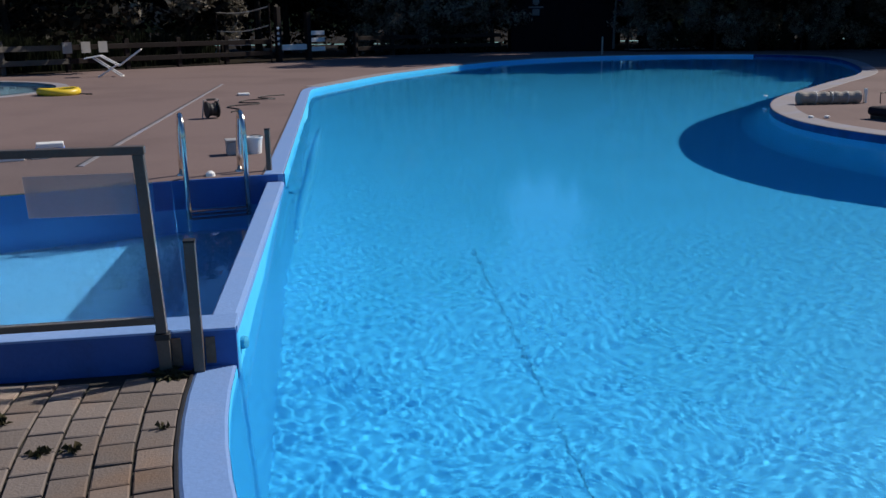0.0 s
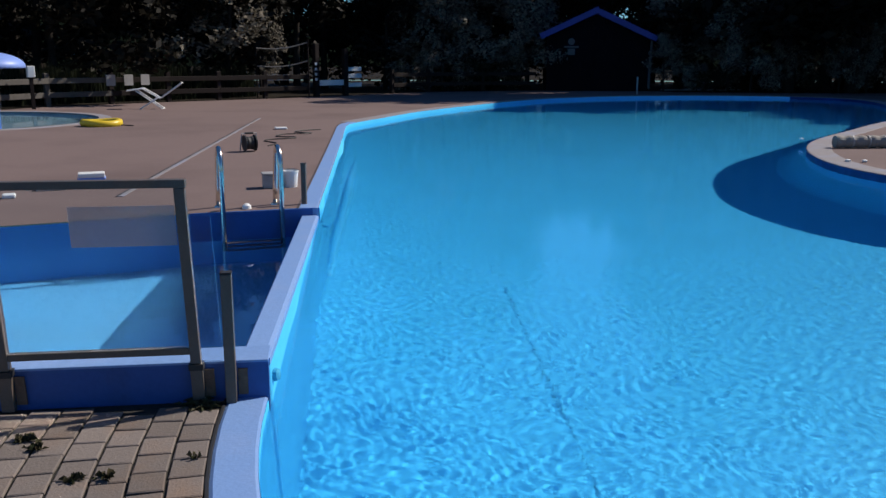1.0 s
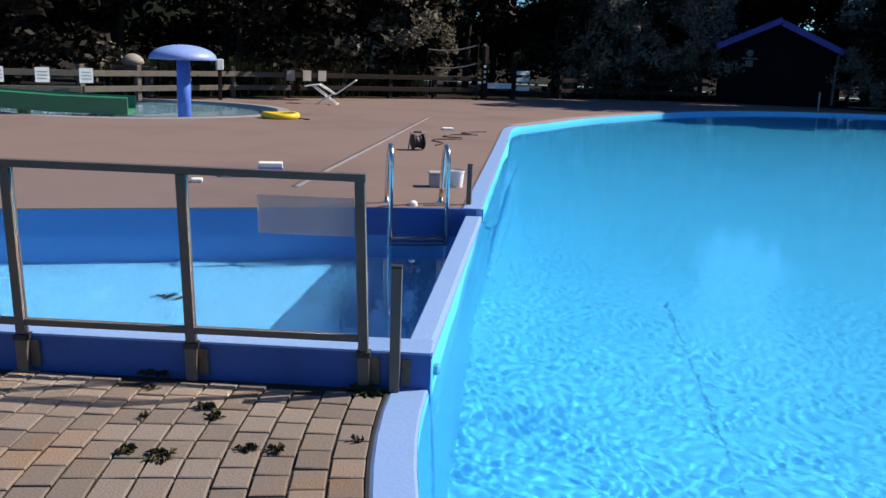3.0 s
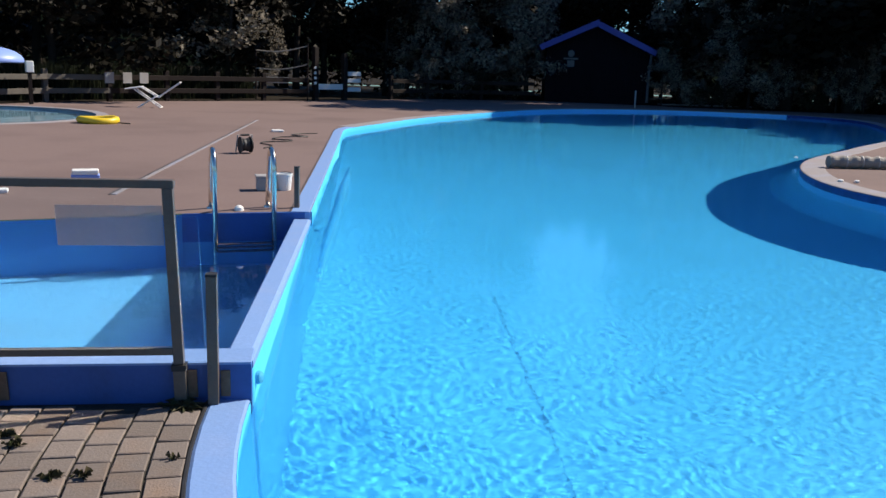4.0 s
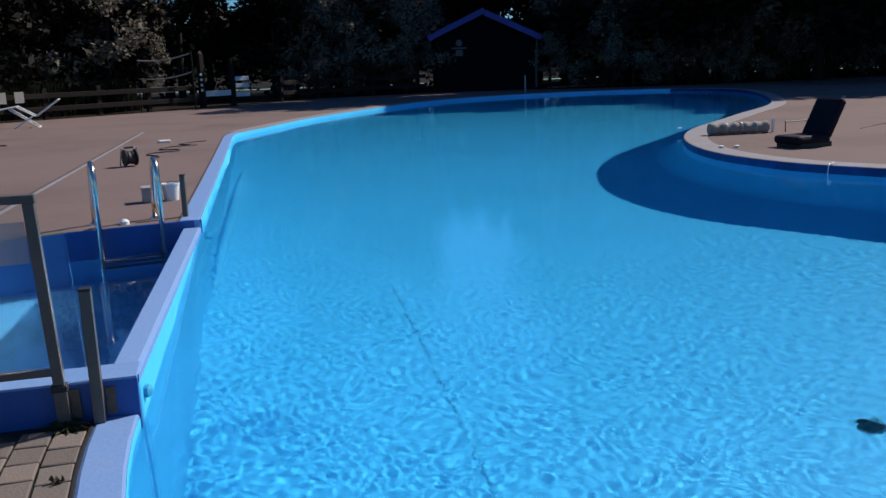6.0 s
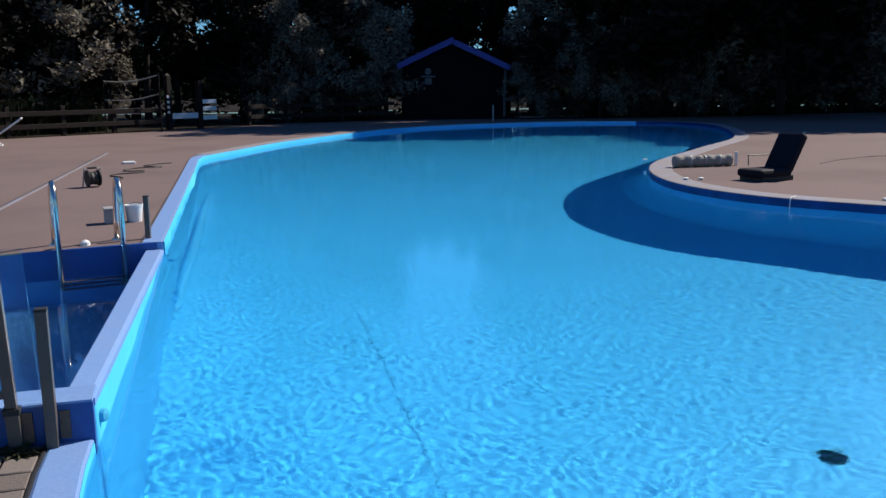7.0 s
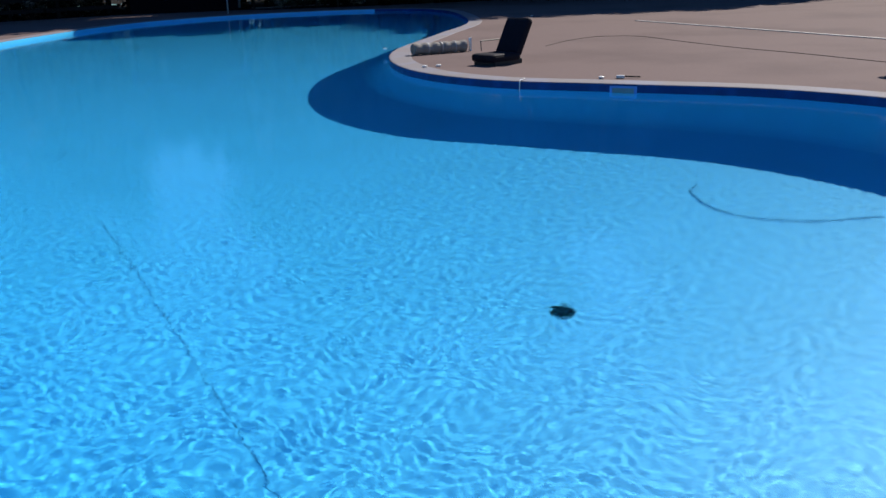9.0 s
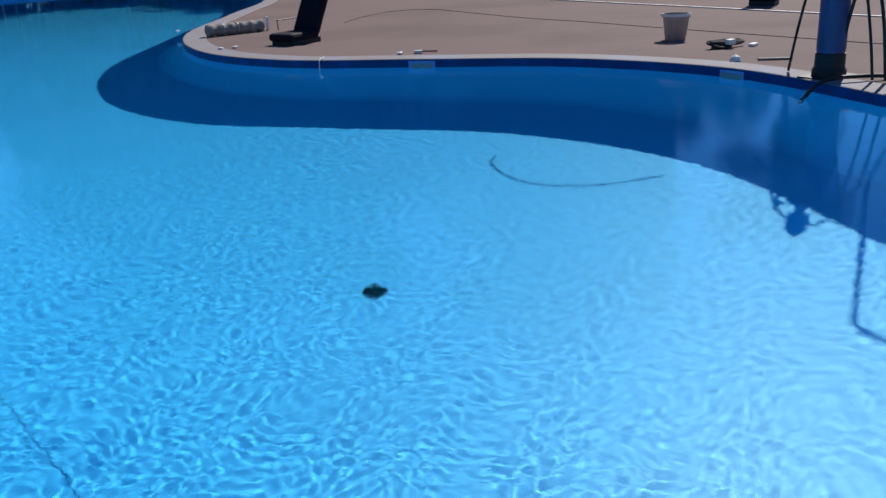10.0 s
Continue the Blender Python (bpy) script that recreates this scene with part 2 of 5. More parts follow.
def tube(bm, pts, r, n=8, closed=False):
    """A round bar swept along points; r is one radius or one for each point."""
    pts = [Vector(p) for p in pts]
    k = len(pts)
    rings = []
    side = None
    for i, p in enumerate(pts):
        a, b = pts[(i - 1) % k if closed else max(i - 1, 0)], pts[(i + 1) % k if closed else min(i + 1, k - 1)]
        d = (b - a).normalized()
        if side is None:
            side = d.orthogonal().normalized()
        side = (side - d * side.dot(d)).normalized()
        up = d.cross(side)
        rr = r[i] if isinstance(r, (list, tuple)) else r
        rings.append([bm.verts.new(p + (side * math.cos(2 * math.pi * j / n) + up * math.sin(2 * math.pi * j / n)) * rr) for j in range(n)])
    for i in range(k if closed else k - 1):
        q, s = rings[i], rings[(i + 1) % k]
        for j in range(n):
            bm.faces.new((q[j], q[(j + 1) % n], s[(j + 1) % n], s[j]))
    if not closed:
        bm.faces.new(rings[0][::-1])
        bm.faces.new(rings[-1])
    return bm


def lathe(bm, profile, n=24, m=None):
    """Turns (radius, height) pairs round the z axis."""
    rings = []
    made = []
    for r, z in profile:
        ring = [bm.verts.new((r * math.cos(2 * math.pi * j / n), r * math.sin(2 * math.pi * j / n), z)) for j in range(n)] if r > 1e-6 else [bm.verts.new((0, 0, z))]
        rings.append(ring)
        made += ring
    for a, b in zip(rings, rings[1:]):
        for j in range(n):
            q = [a[j % len(a)], a[(j + 1) % len(a)], b[(j + 1) % len(b)], b[j % len(b)]]
            u = []
            for v in q:
                if v not in u:
                    u.append(v)
            if len(u) > 2:
                bm.faces.new(u)
    if m is not None:
        for v in made:
            v.co = m @ v.co
    return bm


def spline(pts, steps=8, closed=False):
    """A smooth line through 2D or 3D points."""
    pts = [Vector(p) for p in pts]
    out = []
    k = len(pts)
    for i in range(k if closed else k - 1):
        if closed:
            a, b, c, d = (pts[(i + o) % k] for o in (-1, 0, 1, 2))
        else:
            a, b, c, d = pts[max(i - 1, 0)], pts[i], pts[i + 1], pts[min(i + 2, k - 1)]
        for s in range(steps):
            t = s / steps
            out.append(0.5 * ((2 * b) + (c - a) * t + (2 * a - 5 * b + 4 * c - d) * t * t + (3 * b - a - 3 * c + d) * t ** 3))
    if not closed:
        out.append(pts[-1])
    return out


def flat(outer, holes, z):
    """A flat sheet with holes."""
    bm = bmesh.new()
    edges = []
    for loop in (outer, *holes):
        vs = [bm.verts.new((p[0], p[1], z)) for p in loop]
        edges += [bm.edges.new((vs[i], vs[(i + 1) % len(vs)])) for i in range(len(vs))]
    bmesh.ops.triangle_fill(bm, use_beauty=True, use_dissolve=False, edges=edges)
    for f in bm.faces:
        f.normal_update()
        if f.normal.z < 0:
            f.normal_flip()
    return bm


def sheet(name, bm, mat, label, kind="structure", category=""):
    """A flat sheet linked with its faces up."""
    me = bpy.data.meshes.new(name)
    bm.to_mesh(me)
    bm.free()
    me.materials.append(mat)
    return tagged(new(name, me), label, category, "", kind)


def offset(pts, d, closed=False):
    """The line pushed to its left by d."""
    out = []
    k = len(pts)
    for i, p in enumerate(pts):
        a, b = pts[(i - 1) % k if closed else max(i - 1, 0)], pts[(i + 1) % k if closed else min(i + 1, k - 1)]
        t = (b - a).normalized()
        out.append(Vector((p[0] - t[1] * d, p[1] + t[0] * d)))
    return out


def band(inner, outer, z_in, drop, lip=0.015):
    """A coping stone run between two lines, with a rounded inner lip and sides going down by drop."""
    bm = bmesh.new()
    rows = []
    for i, (p, q) in enumerate(zip(inner, outer)):
        z = z_in[i] if isinstance(z_in, list) else z_in
        e = (q - p).normalized() * lip
        prof = [(p, z - drop), (p, z - lip), (p + e * 0.3, z - lip * 0.3), (p + e, z), (q - e, z), (q, z - lip * 0.6), (q, z - drop)]
        rows.append([bm.verts.new((a[0], a[1], h)) for a, h in prof])
    for a, b in zip(rows, rows[1:]):
        for j in range(len(a) - 1):
            bm.faces.new((a[j], a[j + 1], b[j + 1], b[j]))
    bm.faces.new(rows[0])
    bm.faces.new(rows[-1][::-1])
    return bm

# ---- the pools ----
CAUSTICS = True
DECK, WATER, FLOOR = 0.045, -0.06, -2.0
LEFT_LINE = [Vector(p) for p in ((-0.645, 2.80), (-1.46, 7.95))]
LEFT_DECK = spline([(-1.46, 7.95), (-2.33, 13.9), (-3.12, 19.2)], 6)
FAR_ARC = spline([(-3.12, 19.2), (-3.16, 20.3), (-2.78, 22.0), (-1.4, 26.9), (2.3, 34.2), (7.2, 37.3), (12.3, 36.9), (14.0, 33.3), (11.75, 25.1), (8.7, 20.0), (6.3, 16.1), (5.47, 13.0), (5.9, 10.75), (7.3, 9.1), (8.65, 7.5), (9.24, 5.4), (8.78, 3.2)], 7)
ARC_C, ARC_R = Vector((4.9, 3.5)), 5.59
NEAR_ARC = spline([(8.78, 3.2), (7.9, 0.5), (5.6, -1.75)], 6)[:-1] + [ARC_C + ARC_R * Vector((math.cos(radians(a)), math.sin(radians(a)))) for a in np.linspace(262, 188.2, 28)] + [LEFT_LINE[0]]


# wall of the main pool: a shell that leans in a little towards its foot, with wrinkles in the liner
run = [(LEFT_LINE[0].lerp(LEFT_LINE[1], k / 40), 0.19 - 0.22 * k / 40) for k in range(41)]
run += [(LEFT_DECK[0].lerp(LEFT_DECK[1], 0.01), DECK)]
for a, b in zip(LEFT_DECK, LEFT_DECK[1:]):
    run += [(a.lerp(b, k / 12), DECK) for k in range(1, 13)]
run += [(p, DECK) for p in FAR_ARC[1:]] + [(p, 0.0) for p in NEAR_ARC[1:]]
LEAN = 0.06
FOLDS = [(8.8, 0.6, 0.09), (9.9, 0.45, 0.06), (11.4, 0.6, 0.09), (12.6, 0.35, 0.03), (6.4, 0.9, 0.02), (4.6, 0.8, 0.018), (14.6, 0.7, 0.04)]
depths = list(np.linspace(0, 1, 29))
bm = bmesh.new()
rows = []
pts_run = [p for p, z in run]
inward = [o - p for o, p in zip(offset(pts_run, -1.0), pts_run)]
corner = ((inward[0] + inward[-1]) / 2).normalized()
inward[0] = inward[-1] = corner
run[-1] = (run[-1][0], 0.0)
for (p, z), n in zip(run, inward):
    left = p[0] < 0.8 and p[1] < 21
    col = []
    for f in depths:
        h = (z - 0.01) + (FLOOR - z + 0.01) * f
        cove = max(0.0, min(1.0, p[0] / 8)) * max(0.0, min(1.0, (p[1] - 1) / 2))
        push = LEAN * f if left else 0.04 * f + 0.6 * cove * (1 - math.sqrt(max(0.0, 1 - f * f)))
        if left and p[1] > 2.8:
            for y0, w, am in FOLDS:
                push += am * math.exp(-(((p[1] - y0 + 1.6 * f) / (w * 0.45)) ** 2)) * min(1.0, f * 6) * (1 - 0.5 * f)
        if left and 5.0 < p[1] < 17.0:
            sag = 0.10 + 0.028 * (15.0 - p[1]) + 0.012 * math.sin(p[1] * 2.1)
            ease = min(1.0, (p[1] - 5.0) / 2, (17.0 - p[1]) / 2)
            push += ease * (0.075 * math.exp(-(((f - sag) / 0.045) ** 2)) + 0.05 * math.exp(-(((f - sag * 0.55) / 0.03) ** 2)))
        col.append(bm.verts.new((p[0] + n[0] * push, p[1] + n[1] * push, h)))
    rows.append(col)
for a, b in zip(rows, rows[1:] + rows[:1]):
    for j in range(28):
        bm.faces.new((a[j], a[j + 1], b[j + 1], b[j]))
me = bpy.data.meshes.new("pool_wall")
bm.to_mesh(me)
bm.free()
me.polygons.foreach_set("use_smooth", [True] * len(me.polygons))
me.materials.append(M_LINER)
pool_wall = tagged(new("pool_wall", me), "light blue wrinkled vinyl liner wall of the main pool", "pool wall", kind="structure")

loop2d = LEFT_LINE[:1] + LEFT_DECK + FAR_ARC[1:] + NEAR_ARC[1:-1]
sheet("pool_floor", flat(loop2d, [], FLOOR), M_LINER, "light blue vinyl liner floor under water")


def rippled_water(name, poly, z, cell, height, label, mat, seed):
    """A water surface of small square cells, with crossing wavelets of a few millimetres."""
    px, py = np.array([p[0] for p in poly]), np.array([p[1] for p in poly])
    # fine cells in the near part of the pool, wider ones far off
    ys = [py.min() - cell]
    while ys[-1] < py.max() + 0.2:
        ys.append(ys[-1] + cell * (1 + max(0.0, ys[-1] - 4.5) * 0.14 + max(0.0, 0.3 - ys[-1]) * 2))
    xs = [px.min() - cell]
    while xs[-1] < px.max() + 0.2:
        xs.append(xs[-1] + cell * (1 + max(0.0, xs[-1] - 4.0) * 0.25))
    xs = np.array(xs)
    gx, gy = np.meshgrid(xs, np.array(ys))
    cx, cy = (gx[:-1, :-1] + gx[1:, 1:]) / 2, (gy[:-1, :-1] + gy[1:, 1:]) / 2
    inside = np.zeros(cx.shape, bool)
    for i in range(len(px)):
        j = i - 1
        if py[i] != py[j]:
            inside ^= ((py[i] > cy) != (py[j] > cy)) & (cx < (px[j] - px[i]) * (cy - py[i]) / (py[j] - py[i]) + px[i])
    grown = inside.copy()
    for a in (-1, 0, 1):
        for b in (-1, 0, 1):
            grown |= np.roll(np.roll(inside, a, 0), b, 1)
    rng = np.random.RandomState(seed)
    wx = gx + 0.06 * np.sin(gy * 2.3 + 1.7 * np.sin(gx * 1.1)) + 0.05 * np.sin(gx * 4.1 + gy * 5.3) + 0.03 * np.sin(gy * 9.7 - gx * 6.1)
    wy = gy + 0.06 * np.sin(gx * 2.7 + 1.3 * np.sin(gy * 0.9)) + 0.05 * np.sin(gy * 4.7 - gx * 3.9) + 0.03 * np.sin(gx * 8.9 + gy * 7.3)
    calm = 0.65 + 0.35 * np.sin(gx * 0.55 + 1.2 * np.sin(gy * 0.35)) * np.sin(gy * 0.42 + 0.8 * np.sin(gx * 0.5))
    # short crisp wavelets by the dividing wall give way to longer, softer ones across the pool
    soft = np.clip((gx - 2.4) / 3.5, 0.0, 1.0)
    h = np.zeros(gx.shape)
    for count, least, span, share in ((80, 0.042, 4.2, 1.0 - 0.5 * soft), (30, 0.12, 2.6, 0.75 * soft)):
        g = np.zeros(gx.shape)
        for k in range(count):
            lam = least * (span ** rng.rand())
            ang = rng.uniform(0, 2 * math.pi)
            kx, ky = 2 * math.pi / lam * math.cos(ang), 2 * math.pi / lam * math.sin(ang)
            bend = 0.9 * np.sin(gx * rng.uniform(0.6, 2.0) + rng.rand() * 6) + 0.9 * np.sin(gy * rng.uniform(0.6, 2.0) + rng.rand() * 6)
            g += lam ** 1.15 * np.sin(kx * wx + ky * wy + bend + rng.rand() * 6.28)
        h += g / g.std() * share
    h *= height * calm * np.clip(1.3 - gy * 0.05, 0.3, 1.0)
    used = np.zeros(gx.shape, bool)
    for a in (0, 1):
        for b in (0, 1):
            used[a:a + grown.shape[0], b:b + grown.shape[1]] |= grown
    index = -np.ones(gx.shape, int)
    index[used] = np.arange(used.sum())
    verts = np.stack([gx[used], gy[used], z + h[used]], 1)
    r, c = np.nonzero(grown)
    faces = np.stack([index[r, c], index[r, c + 1], index[r + 1, c + 1], index[r + 1, c]], 1)
    me = bpy.data.meshes.new(name)
    me.from_pydata(verts.tolist(), [], faces.tolist())
    me.polygons.foreach_set("use_smooth", [True] * len(me.polygons))
    me.materials.append(mat)
    return tagged(new(name, me), label, "water", kind="structure")


water = rippled_water("water_main_pool", loop2d, WATER, 0.0125, 0.00018, "clear rippled water of the main pool", M_WATER, 3)
water.visible_shadow = CAUSTICS
water.cycles.is_caustics_caster = CAUSTICS
for n in ("pool_floor", "pool_wall"):
    bpy.data.objects[n].cycles.is_caustics_receiver = CAUSTICS

# left pool
LP = [Vector(p) for p in ((-0.80, 2.96), (-1.62, 7.93), (-2.69, 7.53), (-5.13, 6.24), (-8.9, 4.2), (-8.2, 1.45))]
LWATER, LFLOOR = -0.24, -1.32
bm = bmesh.new()
tops = [0.17, -0.04, DECK - 0.012, DECK - 0.012, DECK - 0.012, 0.17]
lo = [bm.verts.new((p[0], p[1], LFLOOR)) for p in LP]
hi = [bm.verts.new((p[0], p[1], z)) for p, z in zip(LP, tops)]
for i in range(6):
    j = (i + 1) % 6
    if i == 1:
        extra = bm.verts.new((LP[1][0], LP[1][1], DECK - 0.012))
        bm.faces.new((lo[i], lo[j], hi[j], extra, hi[i]))
    else:
        bm.faces.new((lo[i], lo[j], hi[j], hi[i]))
part("side_pool_wall", bm, M_SIDEWALL)
tagged(bpy.data.objects["side_pool_wall"], "dark blue painted walls of the side pool", "pool wall", kind="structure")
sheet("side_pool_floor", flat(LP, [], LFLOOR), M_SIDEFLOOR, "pale blue floor of the side pool")
ob = sheet("water_side_pool", flat(LP, [], LWATER), M_WATER_STILL, "still clear water of the side pool")
ob.visible_shadow = False

# dividing wall between the pools, and the near wall of the side pool
bm = bmesh.new()
prof = []
for k in range(13):
    f = k / 12
    z = 0.19 - 0.22 * f
    a, b = Vector((-0.80, 2.94)).lerp(Vector((-1.63, 7.93)), f), LEFT_LINE[0].lerp(LEFT_LINE[1], f)
    prof.append([bm.verts.new(v) for v in ((a[0], a[1], z - 0.05), (a[0], a[1], z - 0.006), (a[0] + 0.008, a[1], z), (b[0] - 0.02, b[1], z), (b[0] + 0.006, b[1], z - 0.014), (b[0] + 0.006, b[1], z - 0.05))])
for p, q in zip(prof, prof[1:]):
    for j in range(5):
        bm.faces.new((p[j], p[j + 1], q[j + 1], q[j]))
bm.faces.new(prof[0])
bm.faces.new(prof[-1][::-1])
tagged(part("dividing_wall_top", bm, M_COPING), "violet-blue painted top of the dividing wall", "coping", kind="structure")

W0, W1 = Vector((-0.633, 2.748)), Vector((-8.2, 1.25))
wdir = (W1 - W0).normalized()
wn_ = Vector((wdir[1], -wdir[0]))          # to the pool side
if wn_[1] < 0:
    wn_ = -wn_
bm = bmesh.new()
ring = [W0, W1, W1 + wn_ * 0.2, W0 + wn_ * 0.2]
lo = [bm.verts.new((p[0], p[1], -0.1)) for p in ring]
hi = [bm.verts.new((p[0], p[1], 0.177)) for p in ring]
bm.faces.new(hi)
for i in range(4):
    bm.faces.new((lo[i], lo[(i + 1) % 4], hi[(i + 1) % 4], hi[i]))
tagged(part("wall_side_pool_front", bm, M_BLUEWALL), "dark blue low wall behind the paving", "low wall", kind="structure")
ring = [W0 - wn_ * 0.003, W1 - wn_ * 0.003, W1 + wn_ * 0.215, W0 + wn_ * 0.215]
bm = bmesh.new()
lo = [bm.verts.new((p[0], p[1], 0.178)) for p in ring]
hi = [bm.verts.new((p[0], p[1], 0.19)) for p in ring]
bm.faces.new(hi)
for i in range(4):
    bm.faces.new((lo[i], lo[(i + 1) % 4], hi[(i + 1) % 4], hi[i]))
tagged(part("coping_side_pool", bm, M_COPING, bevel=0.003), "pale violet-blue coping of the side pool", "coping", kind="structure")

# copings of the main pool
near_line = NEAR_ARC
tagged(part("coping_near", band(near_line, offset(near_line, 0.19), 0.0, 0.12), M_COPING), "violet-blue painted curved coping by the paving", "coping", kind="structure")
left_line = LEFT_DECK + FAR_ARC[1:10]
tagged(part("coping_left", band(left_line, offset(left_line, 0.21), DECK + 0.004, 0.1), M_COPING), "violet-blue painted coping along the deck", "coping", kind="structure")
right_line = FAR_ARC[9:]
tagged(part("coping_right", band(right_line, offset(right_line, 0.42), DECK + 0.006, 0.1), M_PALECOPING), "pale concrete coping along the curved deck edge", "coping", kind="structure")
# dark open joints between the copings and the paving
for name, line, d0, d1, z in (("joint_near", near_line, 0.191, 0.206, 0.0), ("joint_left", left_line[:20], 0.211, 0.226, DECK + 0.002)):
    tagged(part(name, band(offset(line, d0), offset(line, d1), z, 0.02, 0.002), M_BLACK), "dark open joint beside the blue coping", "joint", kind="structure")
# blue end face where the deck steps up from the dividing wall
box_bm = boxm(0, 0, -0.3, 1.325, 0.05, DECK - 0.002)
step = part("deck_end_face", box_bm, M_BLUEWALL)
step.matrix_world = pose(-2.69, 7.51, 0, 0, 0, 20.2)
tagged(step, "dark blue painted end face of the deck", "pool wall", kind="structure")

# ---- decks and ground ----
DX0, DX1, DY0, DY1 = -32.0, 62.0, -14.0, 60.0
KID_C, KID_R = Vector((-13.6, 20.0)), 3.9
kid = [KID_C + KID_R * Vector((math.cos(a), math.sin(a))) for a in np.linspace(0, 2 * math.pi, 49)[:-1]]
# the raised deck round the pool; its low corner by the camera is paved
deck_outer = [(DX0, 1.6), (-8.9, 4.2), (-5.13, 6.24), (-2.69, 7.53), (-1.62, 7.96)] + [tuple(p) for p in LEFT_DECK] + [tuple(p) for p in FAR_ARC[1:]] + [(DX1, 3.2), (DX1, DY1), (DX0, DY1)]
sheet("deck", flat(deck_outer, [kid], DECK), M_DECK, "pinkish beige concrete pool deck, sunlit")
ground_outer = [(-500, -500), (500, -500), (500, 500), (-500, 500)]
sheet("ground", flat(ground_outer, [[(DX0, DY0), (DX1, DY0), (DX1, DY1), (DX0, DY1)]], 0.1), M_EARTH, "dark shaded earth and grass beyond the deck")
near_outer = [(DX0, DY0), (DX1, DY0), (DX1, 3.2)] + [tuple(p) for p in NEAR_ARC] + [tuple(W0), tuple(W1), (-8.9, 4.2), (DX0, 1.6)]
sheet("pavement", flat(near_outer, [], -0.012), M_JOINT, "paved terrace with dark soil joints")

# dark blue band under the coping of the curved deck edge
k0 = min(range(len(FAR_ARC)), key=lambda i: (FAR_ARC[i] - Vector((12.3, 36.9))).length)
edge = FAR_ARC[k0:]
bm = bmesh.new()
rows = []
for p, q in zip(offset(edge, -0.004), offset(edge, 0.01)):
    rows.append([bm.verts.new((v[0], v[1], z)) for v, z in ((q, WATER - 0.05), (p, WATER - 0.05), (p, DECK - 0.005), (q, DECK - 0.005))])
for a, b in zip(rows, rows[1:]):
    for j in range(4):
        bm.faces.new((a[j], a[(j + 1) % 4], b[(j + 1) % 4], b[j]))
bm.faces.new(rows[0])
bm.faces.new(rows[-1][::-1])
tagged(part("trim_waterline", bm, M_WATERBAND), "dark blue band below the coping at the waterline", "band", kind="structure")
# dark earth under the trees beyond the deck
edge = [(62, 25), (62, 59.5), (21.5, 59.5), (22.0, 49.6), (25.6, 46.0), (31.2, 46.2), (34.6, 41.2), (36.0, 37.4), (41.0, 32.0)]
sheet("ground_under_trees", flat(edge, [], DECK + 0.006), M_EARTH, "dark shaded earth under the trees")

# ---- background: hill, bed, trees ----
fence_line = [(-30, 15.5), (-17.5, 19.0), (-15.64, 20.8), (-13.97, 26.59), (-11.31, 29.99), (-7.25, 34.3), (-2.96, 40.3), (2.0, 42.6)]
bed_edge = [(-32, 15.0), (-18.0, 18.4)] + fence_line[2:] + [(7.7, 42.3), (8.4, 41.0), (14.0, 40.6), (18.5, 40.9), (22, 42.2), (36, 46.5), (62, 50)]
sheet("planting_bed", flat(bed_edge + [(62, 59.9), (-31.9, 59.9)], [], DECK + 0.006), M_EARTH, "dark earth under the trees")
bm = bmesh.new()
prev = None
for i in range(61):
    a = radians(-75 + i * 2.5)
    rr = 150 + 12 * math.sin(i * 0.7)
    h = 17 + 5 * math.sin(i * 0.33 + 1.0) + 1.8 * math.sin(i * 1.3) + (-9 if 23 <= i <= 26 else -8 if 31 <= i <= 34 else 0)
    col = [bm.verts.new((math.sin(a) * (rr + k * 22), math.cos(a) * (rr + k * 22), 0.1 + h * f)) for k, f in ((0, 0), (1, 0.55), (2, 0.9), (3, 1.0), (4, 0.7))]
    if prev:
        for j in range(4):
            bm.faces.new((prev[j], col[j], col[j + 1], prev[j + 1]))
    prev = col
M_HILL = material("wooded_hill", (0.008, 0.012, 0.008), 0.95, spec=0.0, spread=0.4, grain=0.5, stain=0.05, stain_amt=0.5, bump=1.0, bump_scale=0.4)
tagged(part("backdrop_hill", bm, M_HILL, smooth=True), "dark wooded hill behind the pool", "hill", kind="structure")


def leaves(bm, rng, centre, radius, count, size, squash=0.8):
    for _ in range(count):
        d = Vector((rng.gauss(0, 1), rng.gauss(0, 1), rng.gauss(0, 1))).normalized() * radius * rng.random() ** 0.45
        p = Vector(centre) + Vector((d[0], d[1], d[2] * squash))
        u = Vector((rng.gauss(0, 1), rng.gauss(0, 1), rng.gauss(0, 0.6))).normalized()
        v = u.cross(Vector((rng.gauss(0, 1), rng.gauss(0, 1), rng.gauss(0, 1)))).normalized()
        s = size * rng.uniform(0.6, 1.4)
        bm.faces.new([bm.verts.new(q) for q in (p - u * s, p + v * s * 0.45, p + u * s, p - v * s * 0.45)])


def raw(name, bm, mat, parent):
    me = bpy.data.meshes.new(name)
    bm.to_mesh(me)
    bm.free()
    me.materials.append(mat)
    ob = new(name, me)
    ob.parent = parent
    return ob


